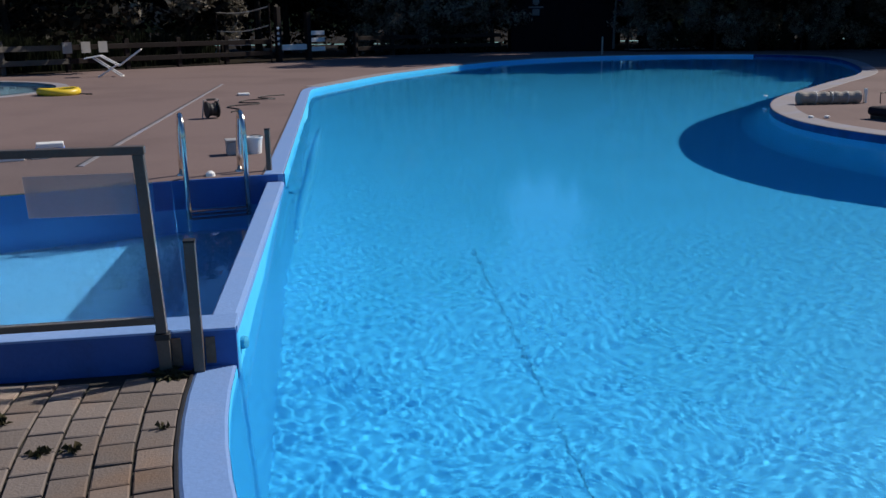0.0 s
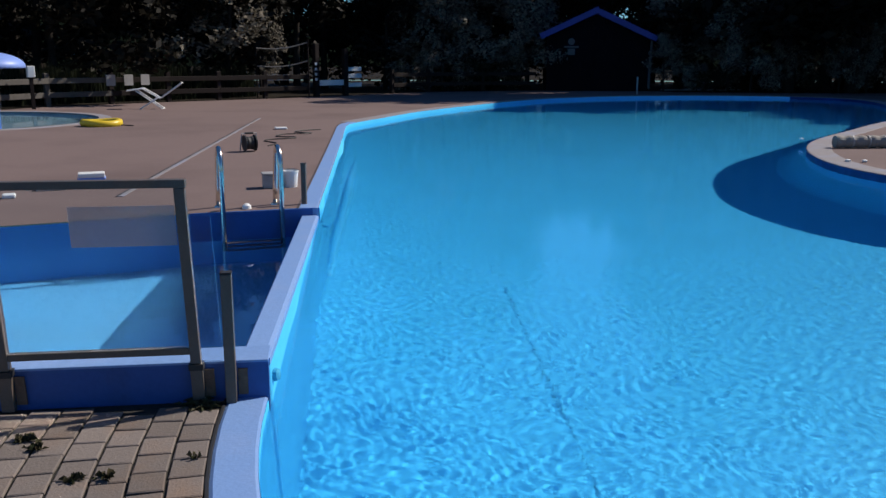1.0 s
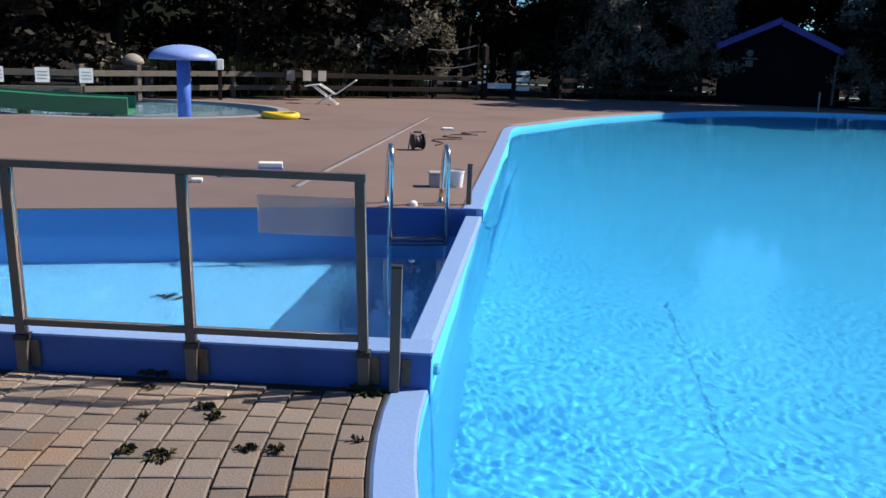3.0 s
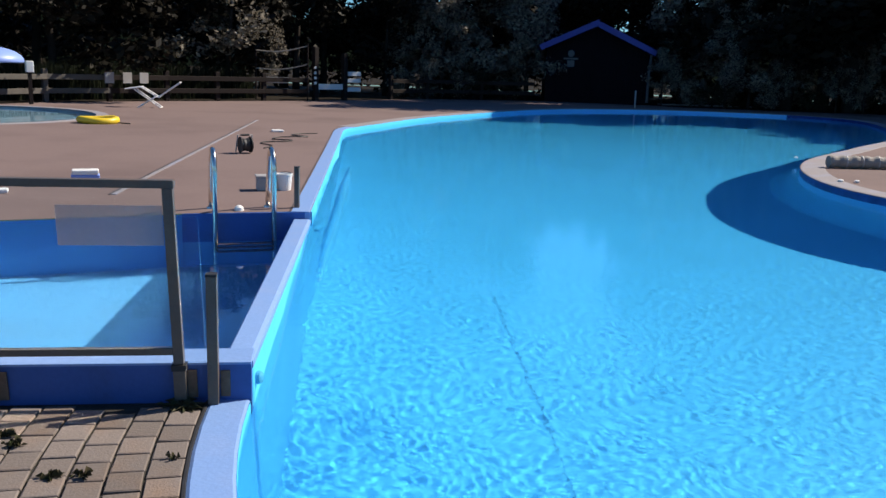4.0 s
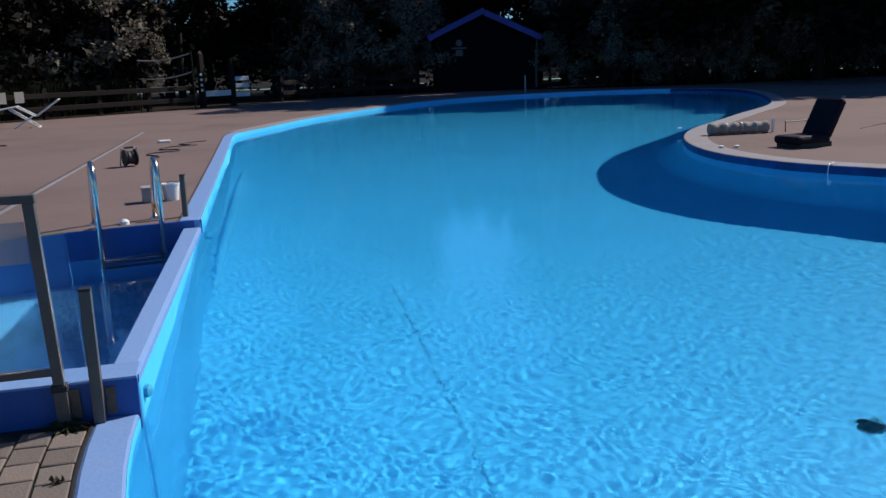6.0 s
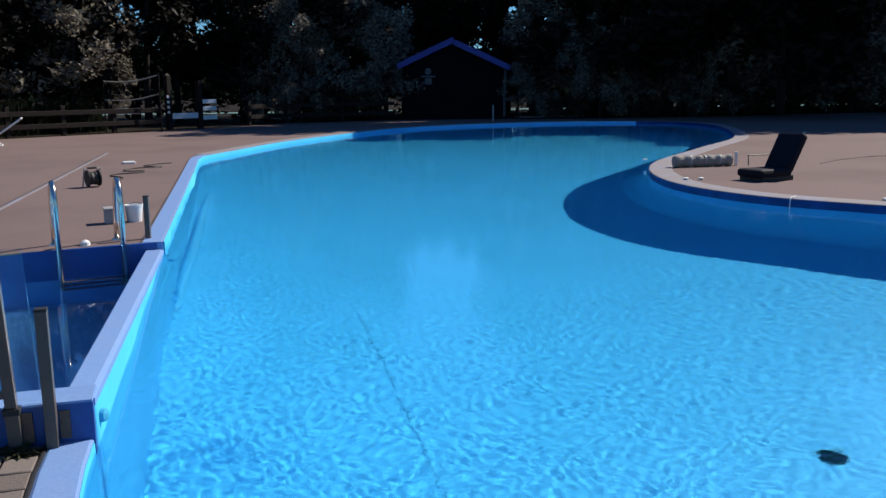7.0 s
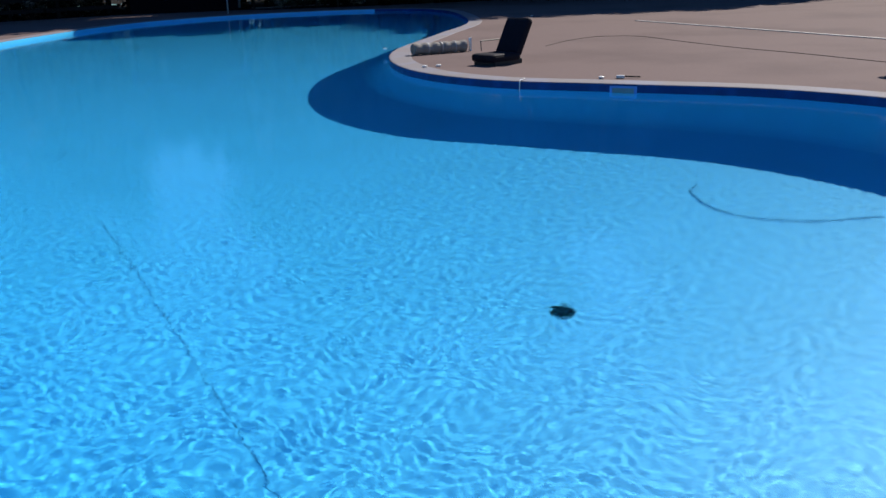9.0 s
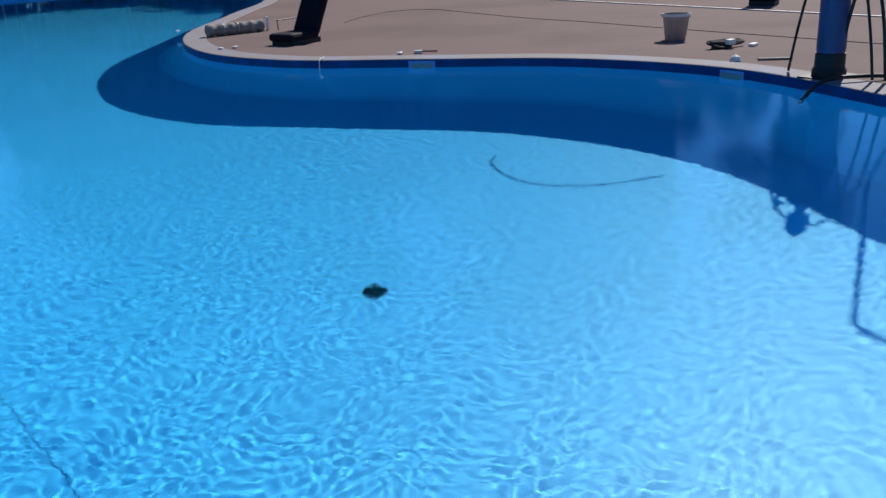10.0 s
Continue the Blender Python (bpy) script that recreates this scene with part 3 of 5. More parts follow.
def tree(seed, height, spread, low, mat, label, count=60, size=0.17):
    """Tapered trunk with limbs, and a crown of many small leaves in uneven clumps."""
    rng = random.Random(seed)
    t = thing("tree", pose(0, 0, 0), label, "tree", "trees behind the fence")
    bm = bmesh.new()
    lean = (rng.uniform(-0.5, 0.5), rng.uniform(-0.5, 0.5))
    stem = [Vector((lean[0] * f * f, lean[1] * f * f, height * 0.85 * f)) for f in np.linspace(0, 1, 7)]
    tube(bm, stem, [0.17 * height / 9 * (1 - 0.85 * f) for f in np.linspace(0, 1, 7)], 7)
    clumps = []
    for k in range(15):
        f = rng.uniform(low, 1.0)
        p = Vector((lean[0] * f * f, lean[1] * f * f, height * 0.85 * f))
        a = rng.uniform(0, 2 * math.pi)
        reach = spread * (1.15 - 0.75 * f) * rng.uniform(0.5, 1.1)
        q = p + Vector((math.cos(a) * reach, math.sin(a) * reach, reach * rng.uniform(0.15, 0.6)))
        tube(bm, [p, p.lerp(q, 0.55) + Vector((0, 0, 0.12)), q], [0.06, 0.04, 0.015], 5)
        clumps += [q, p.lerp(q, 0.6), q + Vector((rng.uniform(-0.7, 0.7), rng.uniform(-0.7, 0.7), rng.uniform(-0.4, 0.7)))]
    clumps.append(stem[-1])
    part("trunk", bm, M_BARK, t, smooth=True)
    bm = bmesh.new()
    for q in clumps:
        leaves(bm, rng, q, rng.uniform(0.5, 1.05) * spread / 3.0, count, size)
    raw("crown", bm, mat, t)
    return t


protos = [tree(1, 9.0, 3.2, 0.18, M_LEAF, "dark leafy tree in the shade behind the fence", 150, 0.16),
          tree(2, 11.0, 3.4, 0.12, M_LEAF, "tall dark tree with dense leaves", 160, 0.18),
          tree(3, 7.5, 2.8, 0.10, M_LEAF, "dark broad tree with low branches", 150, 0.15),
          tree(4, 6.0, 2.0, 0.15, M_LEAF_PALE_LIT, "slender tree with pale leaves, sunlit look put into their colour", 80, 0.10)]
rng = random.Random(11)
spots = [(-29, 22, 0), (-25, 20.5, 2), (-22, 25, 1), (-20, 21.5, 2), (-18.5, 27, 0), (-16.5, 31, 1), (-15, 29.2, 2), (-13, 35, 1), (-11.5, 37.5, 2), (-9, 40, 0), (-8.5, 44, 1), (-5.2, 42.5, 2),
         (-3, 46, 1), (0, 49, 1), (-1.2, 44.2, 2), (3.2, 50, 4), (7.4, 51, 4), (10.5, 48, 2), (13, 50, 1), (16, 47.5, 0), (19, 50, 1), (22, 48, 2), (25.5, 50, 1), (29, 50.5, 0), (33, 52, 1), (37, 53, 1), (42, 54, 0), (48, 55, 1)]
spots += [(35.4, 41.8, 1), (38.5, 42.6, 1), (37.0, 40.6, 0), (41.5, 44.5, 1), (56, 38, 1), (58, 26, 0), (36.6, 39.2, 1), (39.2, 40.6, 1), (42.0, 42.0, 1), (38.0, 43.6, 1), (13.6, 41.6, 1), (16.4, 41.4, 1), (28, 45.5, 2), (-10.5, 34.6, 3), (-4.2, 43.2, 3), (1.3, 45.8, 3), (15.5, 45.4, 3), (25, 46.8, 3), (11.5, 45.5, 3), (-24, 28, 1), (-27, 33, 0), (-20, 36, 1), (-15, 42, 0), (44, 12, 1), (41, 4, 0), (47, 18, 2), (12.3, 44.0, 1), (15.6, 42.6, 1), (18.6, 42.2, 0), (22.2, 43.6, 1), (20.5, 40.6, 2), (20, 44.5, 3), (23, 44.5, 3), (26.2, 44.55, 3), (29, 44.5, 3), (32.4, 44.5, 3), (36.8, 43.6, 1), (40.4, 41.8, 1), (44, 46, 1), (43.5, 43.2, 1), (39.6, 44.2, 0), (35.6, 40.2, 2), (-28, 40, 1), (-21, 44, 1), (-12, 50, 1), (-6, 52, 1), (-1, 55, 1), (4.5, 56, 4), (9.5, 55, 1), (15, 56, 1), (21, 55, 1), (27, 57, 1), (34, 57, 1), (41, 59, 1), (5.5, 48.5, 4), (13.6, 43.2, 3), (17.4, 43.0, 3), (24.4, 43.8, 3), (27.4, 44.7, 3), (30.2, 45.4, 3), (-0.3, 43.5, 3), (-2.7, 43.0, 3), (1.7, 44.2, 3), (9.3, 44.6, 3)]
for i, (x, y, k) in enumerate(spots):
    small = k == 4          # low trees behind the hut
    k = 2 if small else k
    m = pose(x, y, DECK, 0, 0, rng.uniform(0, 360)) @ Matrix.Diagonal((*[rng.uniform(0.9, 1.2) * (0.95 if small else 2.15 if x > 34 and y < 48 and k < 2 else 1.6 if x > 11 and y < 44.6 else 1.45 if k == 1 and y > 49.5 else 1.0)] * 3, 1))
    if i < 4:
        protos[i].matrix_world = pose(spots[[0, 2, 1, 35][i]][0], spots[[0, 2, 1, 35][i]][1], DECK)
    if i in (0, 2, 1, 35):
        continue
    copy_thing(protos[k], m)


def shrub(seed, r, h, mat, label, name="shrub", cat="shrub", count=900, size=0.09):
    rng = random.Random(seed)
    t = thing(name, pose(0, 0, 0), label, cat, "shrubs by the fence")
    bm = bmesh.new()
    for k in range(9):
        a = rng.uniform(0, 6.28)
        q = Vector((math.cos(a) * r * 0.6, math.sin(a) * r * 0.6, h * rng.uniform(0.6, 0.95)))
        tube(bm, [(0, 0, 0), q * 0.5 + Vector((0, 0, 0.1)), q], [0.025, 0.018, 0.008], 5)
    part("stem", bm, M_BARK, t)
    bm = bmesh.new()
    for k in range(12):
        a = rng.uniform(0, 6.28)
        q = (math.cos(a) * r * rng.uniform(0.2, 0.8), math.sin(a) * r * rng.uniform(0.2, 0.8), h * rng.uniform(0.2, 0.9))
        leaves(bm, rng, q, r * rng.uniform(0.3, 0.5), count // 12, size)
    raw("foliage", bm, mat, t)
    return t


sh = [shrub(21, 1.1, 2.0, M_LEAF_PALE_LIT, "pale green shrub, sunlit leaf tips put into the leaf colour"), shrub(22, 1.4, 1.4, M_HEDGE, "low rounded dark green shrub")]
sh[0].matrix_world = pose(-3.2, 41.7, DECK)
sh[1].matrix_world = pose(-1.2, 41.9, DECK)
for k, x, y, s in ((0, -2.2, 42.6, 1.3), (0, 0.6, 43.2, 1.2), (1, 0.4, 42.9, 0.8), (0, 9.4, 44.6, 0.9), (1, 10.6, 44.6, 1.0), (0, 13.0, 45.0, 1.1), (1, 14.4, 45.3, 1.1), (0, 16.2, 45.4, 1.2), (1, 18.4, 45.6, 0.9), (0, 20.6, 46.0, 1.2), (0, 26.6, 46.2, 1.4), (1, 30, 47.6, 1.5), (0, 28.6, 47.4, 1.3), (1, -19.5, 21.6, 1.0), (0, -17.6, 24.6, 1.0), (0, 11.6, 42.9, 1.1), (1, 12.8, 42.7, 1.0), (0, 14.2, 42.6, 1.35), (0, 16.9, 42.5, 1.2), (1, 18.2, 42.7, 1.2), (0, 20.0, 42.7, 1.5), (1, 22.0, 42.9, 1.2), (0, 24.2, 43.6, 1.5), (0, 26.5, 44.2, 1.7), (1, 28.5, 44.8, 1.3), (0, 31.0, 45.6, 1.6)):
    copy_thing(sh[k], pose(x, y, DECK, 0, 0, rng.uniform(0, 360)) @ Matrix.Diagonal((s, s, s, 1)))

# pale saplings and shrubs along the front of the beds, lit by leaf colour
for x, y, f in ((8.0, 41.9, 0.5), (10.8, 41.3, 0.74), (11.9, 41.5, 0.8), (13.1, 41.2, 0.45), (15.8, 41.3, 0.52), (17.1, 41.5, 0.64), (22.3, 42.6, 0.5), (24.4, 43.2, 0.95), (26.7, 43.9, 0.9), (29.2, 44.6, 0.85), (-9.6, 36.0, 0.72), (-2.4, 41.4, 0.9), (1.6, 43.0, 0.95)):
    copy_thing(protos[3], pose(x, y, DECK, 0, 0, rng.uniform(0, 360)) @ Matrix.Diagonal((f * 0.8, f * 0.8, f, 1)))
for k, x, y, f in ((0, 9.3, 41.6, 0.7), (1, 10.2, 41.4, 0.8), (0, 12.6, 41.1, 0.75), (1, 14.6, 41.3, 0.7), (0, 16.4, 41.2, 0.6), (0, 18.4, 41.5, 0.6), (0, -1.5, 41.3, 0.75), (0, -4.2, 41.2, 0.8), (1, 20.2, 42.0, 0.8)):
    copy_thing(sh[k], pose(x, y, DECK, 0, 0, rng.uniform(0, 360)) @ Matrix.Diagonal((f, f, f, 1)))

# long hedge of reeds behind the left fence
bm = bmesh.new()
hr = random.Random(5)
for _ in range(9000):
    f = hr.random()
    x, y = -17.0 + f * 8.0, 23.5 + f * 10.8
    off = hr.uniform(0.5, 2.0)
    x, y = x - off * 0.8, y + off * 0.6
    h = hr.uniform(0.7, 1.45)
    a = hr.uniform(0, 3.14)
    w, tip = 0.03, Vector((x + hr.gauss(0, 0.12), y + hr.gauss(0, 0.12), DECK + h))
    bm.faces.new([bm.verts.new(q) for q in ((x - w * math.cos(a), y - w * math.sin(a), DECK), (x + w * math.cos(a), y + w * math.sin(a), DECK), tip)])
ob = raw("reed_hedge", bm, M_HEDGE, None)
tagged(ob, "tall green reeds in a strip behind the fence", "reeds", kind="stuff")


# understory leaves, with the shade below the trees in their dark colour
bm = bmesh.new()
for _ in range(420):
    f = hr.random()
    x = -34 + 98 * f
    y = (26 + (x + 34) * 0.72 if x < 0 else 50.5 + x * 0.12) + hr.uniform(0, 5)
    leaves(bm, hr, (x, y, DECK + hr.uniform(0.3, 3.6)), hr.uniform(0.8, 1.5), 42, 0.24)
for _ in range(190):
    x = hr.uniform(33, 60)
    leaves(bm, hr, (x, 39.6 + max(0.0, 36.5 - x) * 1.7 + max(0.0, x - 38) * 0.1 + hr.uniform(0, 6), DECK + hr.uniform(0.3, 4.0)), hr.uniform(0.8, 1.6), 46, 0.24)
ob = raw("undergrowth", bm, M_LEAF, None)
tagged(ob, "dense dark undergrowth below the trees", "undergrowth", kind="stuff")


# ---- wooden fence ----
def fence_bay(a, b, mat, label):
    a, b = Vector(a), Vector(b)
    d = b - a
    t = thing("rail_fence", pose(a[0], a[1], DECK, 0, 0, math.degrees(math.atan2(d[1], d[0]))), label, "fence", "bays of the wooden fence")
    L = d.length
    part("post", boxm(-0.08, -0.08, 0, 0.08, 0.08, 1.05), mat, t, bevel=0.015)
    for z in (0.28, 0.72):
        part("rail", boxm(0.0, -0.135, z, L, -0.085, z + 0.17), mat, t, bevel=0.01)
    return t


path = [Vector(p) for p in fence_line]
for a, b in zip(path, path[1:]):
    n = max(1, round((b - a).length / 2.3))
    for k in range(n):
        p, q = a.lerp(b, k / n), a.lerp(b, (k + 1) / n)
        if -7.4 < p[0] < -5.2:
            continue
        grey = p[0] < -13.4
        fence_bay(p, q, M_GREYWOOD if grey else M_WOOD, "weathered grey two-rail wooden fence" if grey else "dark brown two-rail wooden fence")

gate = thing("gate", pose(-6.95, 34.5, DECK, 0, 0, 52), "white barrier board between dark gate posts", "gate")
for x in (0.0, 1.55):
    part("gate_post", boxm(x - 0.1, -0.1, 0, x + 0.1, 0.1, 2.1 if x == 0 else 1.9), M_WOOD, gate, bevel=0.015)
part("board", boxm(0.1, -0.03, 0.44, 1.45, 0.03, 0.66), M_WHITE, gate, "white painted board", bevel=0.01)
for z in (0.36, 0.72, 1.0):
    part("board", boxm(1.66, -0.03, z, 2.45, 0.03, z + 0.17), M_WHITE, gate, "white painted board", bevel=0.01)
for k in range(4):
    part("stripe", boxm(-0.14, -0.106, 0.65 + k * 0.2, -0.02, -0.1, 0.75 + k * 0.2), M_WHITE, gate, "white reflective stripe")
net = thing("ball_net", pose(-9.1, 33.6, DECK, 0, 0, 8), "slack white-edged ball net on two thin poles", "net")
for x in (0.0, 2.0):
    part("pole", tube(bmesh.new(), [(x, 0, 0), (x, 0, 2.2 if x else 1.95)], 0.03), M_WOOD, net)
for z0, z1 in ((1.9, 2.12), (1.22, 1.42)):
    part("edge_tape", tube(bmesh.new(), [(2.0 * f, 0, z0 + (z1 - z0) * f - 0.12 * math.sin(math.pi * f)) for f in np.linspace(0, 1, 9)], 0.025, 6), M_BEIGE, net, "pale edge tape")
bm = bmesh.new()
for k in range(13):
    f = k / 12
    zt, zb = 1.9 + 0.22 * f - 0.12 * math.sin(math.pi * f), 1.22 + 0.2 * f - 0.12 * math.sin(math.pi * f)
    tube(bm, [(2 * f, 0, zb), (2 * f, 0, zt)], 0.004, 4)
part("mesh", bm, M_BLACK, net)
board = thing("notice_board", pose(-8.7, 32.9, DECK, 0, 0, 45), "long grey notice plate on the fence", "notice")
part("plate", boxm(0, -0.16, 0.68, 1.1, -0.14, 0.9), M_GREY, board)
for k, (x, y) in enumerate(((-12.72, 28.0), (-12.32, 28.5), (-11.95, 29.0))):
    p = thing("fence_plate", pose(x, y, DECK, 0, 0, 52), "small pale notice plate on the dark fence", "notice", "plates on the fence")
    part("plate", boxm(0, -0.17, 0.62, 0.32, -0.15, 0.98), M_GREY, p)
for k in range(3):
    p = thing("poster", pose(-17.1 + k * 0.75, 18.95 + k * 0.85, DECK, 0, 0, 45), "white paper notice on the grey fence", "notice", "notices on the grey fence")
    paper = part("sheet", boxm(0, -0.16, 0.55, 0.36, -0.145, 0.95), M_WHITE, p)
    for r in range(3):
        part("text_line", boxm(0.05, -0.164, 0.64 + r * 0.09, 0.31, -0.16, 0.67 + r * 0.09), M_GREY, paper)

bench = thing("bench", pose(-17.7, 24.6, DECK, 0, 0, 4), "weathered grey plank bench behind the paddling pool", "bench")
for x in (0.15, 1.75):
    part("leg", boxm(x - 0.06, -0.2, 0, x + 0.06, 0.2, 0.86), M_GREYWOOD, bench, bevel=0.01)
part("seat", boxm(0, -0.24, 0.861, 1.95, 0.2, 0.98), M_GREYWOOD, bench, bevel=0.015)
part("foot_board", boxm(-0.1, -0.42, 0.2, 2.1, -0.26, 0.32), M_GREYWOOD, bench, bevel=0.015)
buoy = thing("float", pose(-16.45, 24.6, DECK + 0.98, 0, 0, 40), "pale rounded plastic float resting on the grey bench", "float")
part("shell", lathe(bmesh.new(), [(0, 0.0), (0.26, 0.02), (0.36, 0.1), (0.34, 0.2), (0.22, 0.32), (0.1, 0.38), (0, 0.39)], 20), M_BEIGE, buoy, smooth=True)
part("handle", tube(bmesh.new(), [(-0.3, 0, 0.12), (-0.36, 0, 0.36), (-0.34, 0, 0.52)], 0.03, 8), M_BEIGE, buoy)
cb = thing("meter_box", pose(-13.7, 25.2, DECK, 0, 0, 40), "white box on a dark post by the fence", "box")
part("post", boxm(-0.05, -0.05, 0, 0.05, 0.05, 0.95), M_WOOD, cb)
part("box", boxm(-0.11, -0.1, 0.951, 0.11, 0.1, 1.29), M_WHITE, cb, bevel=0.02)

# ---- shed ----
shed = thing("shed", pose(4.95, 42.6, DECK), "dark boarded pool hut with a blue gable roof", "shed")
EV, AP, HW = 2.62, 3.72, 2.4
bm = bmesh.new()
pro = [(-HW, 0), (HW, 0), (HW, EV), (0, AP - 0.12), (-HW, EV)]
fr, bk = [bm.verts.new((x, 0, z)) for x, z in pro], [bm.verts.new((x, 4, z)) for x, z in pro]
bm.faces.new(fr)
bm.faces.new(bk[::-1])
for i in range(5):
    bm.faces.new((fr[i], fr[(i + 1) % 5], bk[(i + 1) % 5], bk[i]))
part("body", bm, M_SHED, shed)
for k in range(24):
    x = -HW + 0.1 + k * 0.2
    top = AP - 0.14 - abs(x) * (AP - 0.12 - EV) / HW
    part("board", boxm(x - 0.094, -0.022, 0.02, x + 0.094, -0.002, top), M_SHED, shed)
for sgn in (-1, 1):
    bm = bmesh.new()
    ang = math.atan2(AP - EV, HW)
    L = HW / math.cos(ang) + 0.35
    box(bm, 0, -0.45, -0.06, L, 4.4, 0.06, pose(0, 0, AP) @ (pose(0, 0, 0, 0, math.degrees(ang), 0) if sgn > 0 else pose(0, 0, 0, 0, 0, 180) @ pose(0, -3.95, 0, 0, math.degrees(ang), 0)))
    slope = part("roof_slope", bm, M_ROOF, shed, "dark blue painted roof")
    bm = bmesh.new()
    box(bm, 0, -0.49, -0.2, L, -0.45, 0.07, pose(0, 0, AP) @ (pose(0, 0, 0, 0, math.degrees(ang), 0) if sgn > 0 else pose(0, 0, 0, 0, 180 - math.degrees(ang), 0)))
    part("barge_board", bm, M_ROOF, slope, "blue barge board")
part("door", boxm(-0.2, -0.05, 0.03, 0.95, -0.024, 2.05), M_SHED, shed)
sign = part("sign", lathe(bmesh.new(), [(0, 0), (0.16, 0), (0.16, 0.02), (0, 0.02)], 18, pose(-1.25, -0.03, 2.3, 90, 0, 0)), M_DARKGREY, shed, "small pale round sign over two plates")
part("sign_bar", boxm(-1.6, -0.05, 2.02, -0.9, -0.03, 2.1), M_DARKGREY, sign)
part("sign_plate", boxm(-1.42, -0.05, 1.68, -1.08, -0.03, 1.98), M_DARKGREY, sign)
part("downpipe", tube(bmesh.new(), [(HW + 0.06, -0.08, 0.1), (HW + 0.06, -0.08, 1.2), (HW + 0.12, -0.08, 2.35)], 0.06), M_DARKGREY, shed, "grey downpipe")
part("lamp_box", boxm(HW + 0.35, -0.3, 2.42, HW + 0.6, -0.1, 2.55), M_DARKGREY, shed)

post = thing("pool_post", pose(6.3, 38.6, DECK), "thin pale post by the far pool edge", "post")
part("pole", tube(bmesh.new(), [(0, 0, 0), (0, 0, 0.75)], 0.035), M_GREY, post)
sp = thing("garden_post", pose(10.2, 43.4, DECK), "pale weathered garden post among the shrubs", "post")
part("stem", lathe(bmesh.new(), [(0.0, 0), (0.17, 0), (0.13, 0.5), (0.18, 0.55), (0.16, 1.1), (0.09, 1.3), (0.0, 1.35)], 12), M_GREYWOOD, sp)
kerb = thing("path_kerb", pose(8.2, 43.2, DECK, 0, 0, 8), "pale sunlit concrete path edge by the hut", "kerb")
part("strip", boxm(0, 0, 0, 4.6, 0.5, 0.06), M_PALECOPING, kerb, bevel=0.015)


# ---- kids' pool, mushroom, slide ----
bm = bmesh.new()
ring0 = [bm.verts.new((p[0], p[1], DECK + 0.002)) for p in kid]
ring1 = [bm.verts.new((p[0], p[1], DECK - 0.45)) for p in kid]
bm.faces.new(ring1)
for i in range(48):
    bm.faces.new((ring0[i], ring0[(i + 1) % 48], ring1[(i + 1) % 48], ring1[i]))
tagged(part("kids_pool_basin", bm, M_KIDS), "round light blue paddling pool basin", "pool", kind="structure")
sheet("water_kids_pool", flat(kid, [], DECK - 0.06), M_WATER_STILL, "still water of the paddling pool").visible_shadow = False
bm = band([Vector(p) for p in kid] + [kid[0]], [KID_C + (p - KID_C) * 1.08 for p in kid] + [KID_C + (kid[0] - KID_C) * 1.08], DECK + 0.012, 0.05)
tagged(part("coping_kids_pool", bm, M_PALECOPING), "pale rim of the paddling pool", "coping", kind="structure")
mush = thing("mushroom_fountain", pose(-11.25, 18.75, DECK - 0.45), "blue mushroom-shaped water fountain in the paddling pool", "fountain")
part("stem", lathe(bmesh.new(), [(0, 0), (0.17, 0), (0.16, 1.75), (0, 1.75)], 28), M_DEEPBLUE, mush, "deep blue stem", smooth=True)
prof = [(0.0, 2.12)] + [(0.80 * math.sin(a), 1.79 + 0.33 * math.cos(a)) for a in np.linspace(0.12, math.pi / 2, 12)] + [(0.795, 1.765), (0.78, 1.755), (0.77, 1.755), (0.2, 1.75), (0, 1.75)]
part("cap", lathe(bmesh.new(), prof, 40), M_PALEBLUE, mush, "pale blue domed cap", smooth=True)
slide = thing("water_slide", pose(-11.7, 17.2, DECK, 0, 0, 200), "low green plastic slide end by the paddling pool", "slide")
bm = bmesh.new()
pr = [(-0.45, 0.42), (-0.40, 0.45), (-0.34, 0.16), (0.34, 0.16), (0.40, 0.45), (0.45, 0.42), (0.42, 0.05), (-0.42, 0.05)]
rows = [[bm.verts.new((x, y, z + lift)) for y, z in pr] for x, lift in ((0, 0), (1.5, 0.02), (3.2, 0.10), (5.5, 0.45))]
for a, b in zip(rows, rows[1:]):
    for j in range(8):
        bm.faces.new((a[j], a[(j + 1) % 8], b[(j + 1) % 8], b[j]))
bm.faces.new(rows[0])
bm.faces.new(rows[-1])
part("chute", bm, M_GREEN, slide)
for x in (0.4, 2.4, 4.6):
    part("support", boxm(x - 0.05, -0.3, -0.02, x + 0.05, 0.3, 0.08 + x * 0.05), M_GREEN, slide)

# ---- deck things on the side of the paddling pool ----
chair = thing("folding_lounger", pose(-10.3, 25.6, DECK, 0, 0, 15), "white folding deck lounger standing open on the deck", "lounger")
for y in (0, 0.5):
    part("side_tube", tube(bmesh.new(), [(-0.6, y, 0.55), (-0.15, y, 0.62), (0.35, y, 0.32), (1.0, y, 0.78)], 0.022, 6), M_WHITE, chair)
    part("leg", tube(bmesh.new(), [(-0.35, y, 0.56), (0.42, y, 0.0)], 0.02, 6), M_WHITE, chair)
    part("leg", tube(bmesh.new(), [(0.3, y, 0.36), (-0.25, y, 0.0)], 0.02, 6), M_WHITE, chair)
for x, z in ((-0.6, 0.55), (0.42, 0.01), (-0.25, 0.01), (1.0, 0.78)):
    part("cross_bar", tube(bmesh.new(), [(x, 0, z), (x, 0.5, z)], 0.02, 6), M_WHITE, chair)
for k in range(5):
    f = k / 4
    part("strap", boxm(-0.58 + f * 0.36, 0.0, 0.555 + f * 0.05, -0.5 + f * 0.36, 0.5, 0.565 + f * 0.05), M_WHITE, chair)
ring = thing("swim_ring", pose(-8.75, 18.9, DECK + 0.07), "yellow plastic ring lying on the deck", "float")
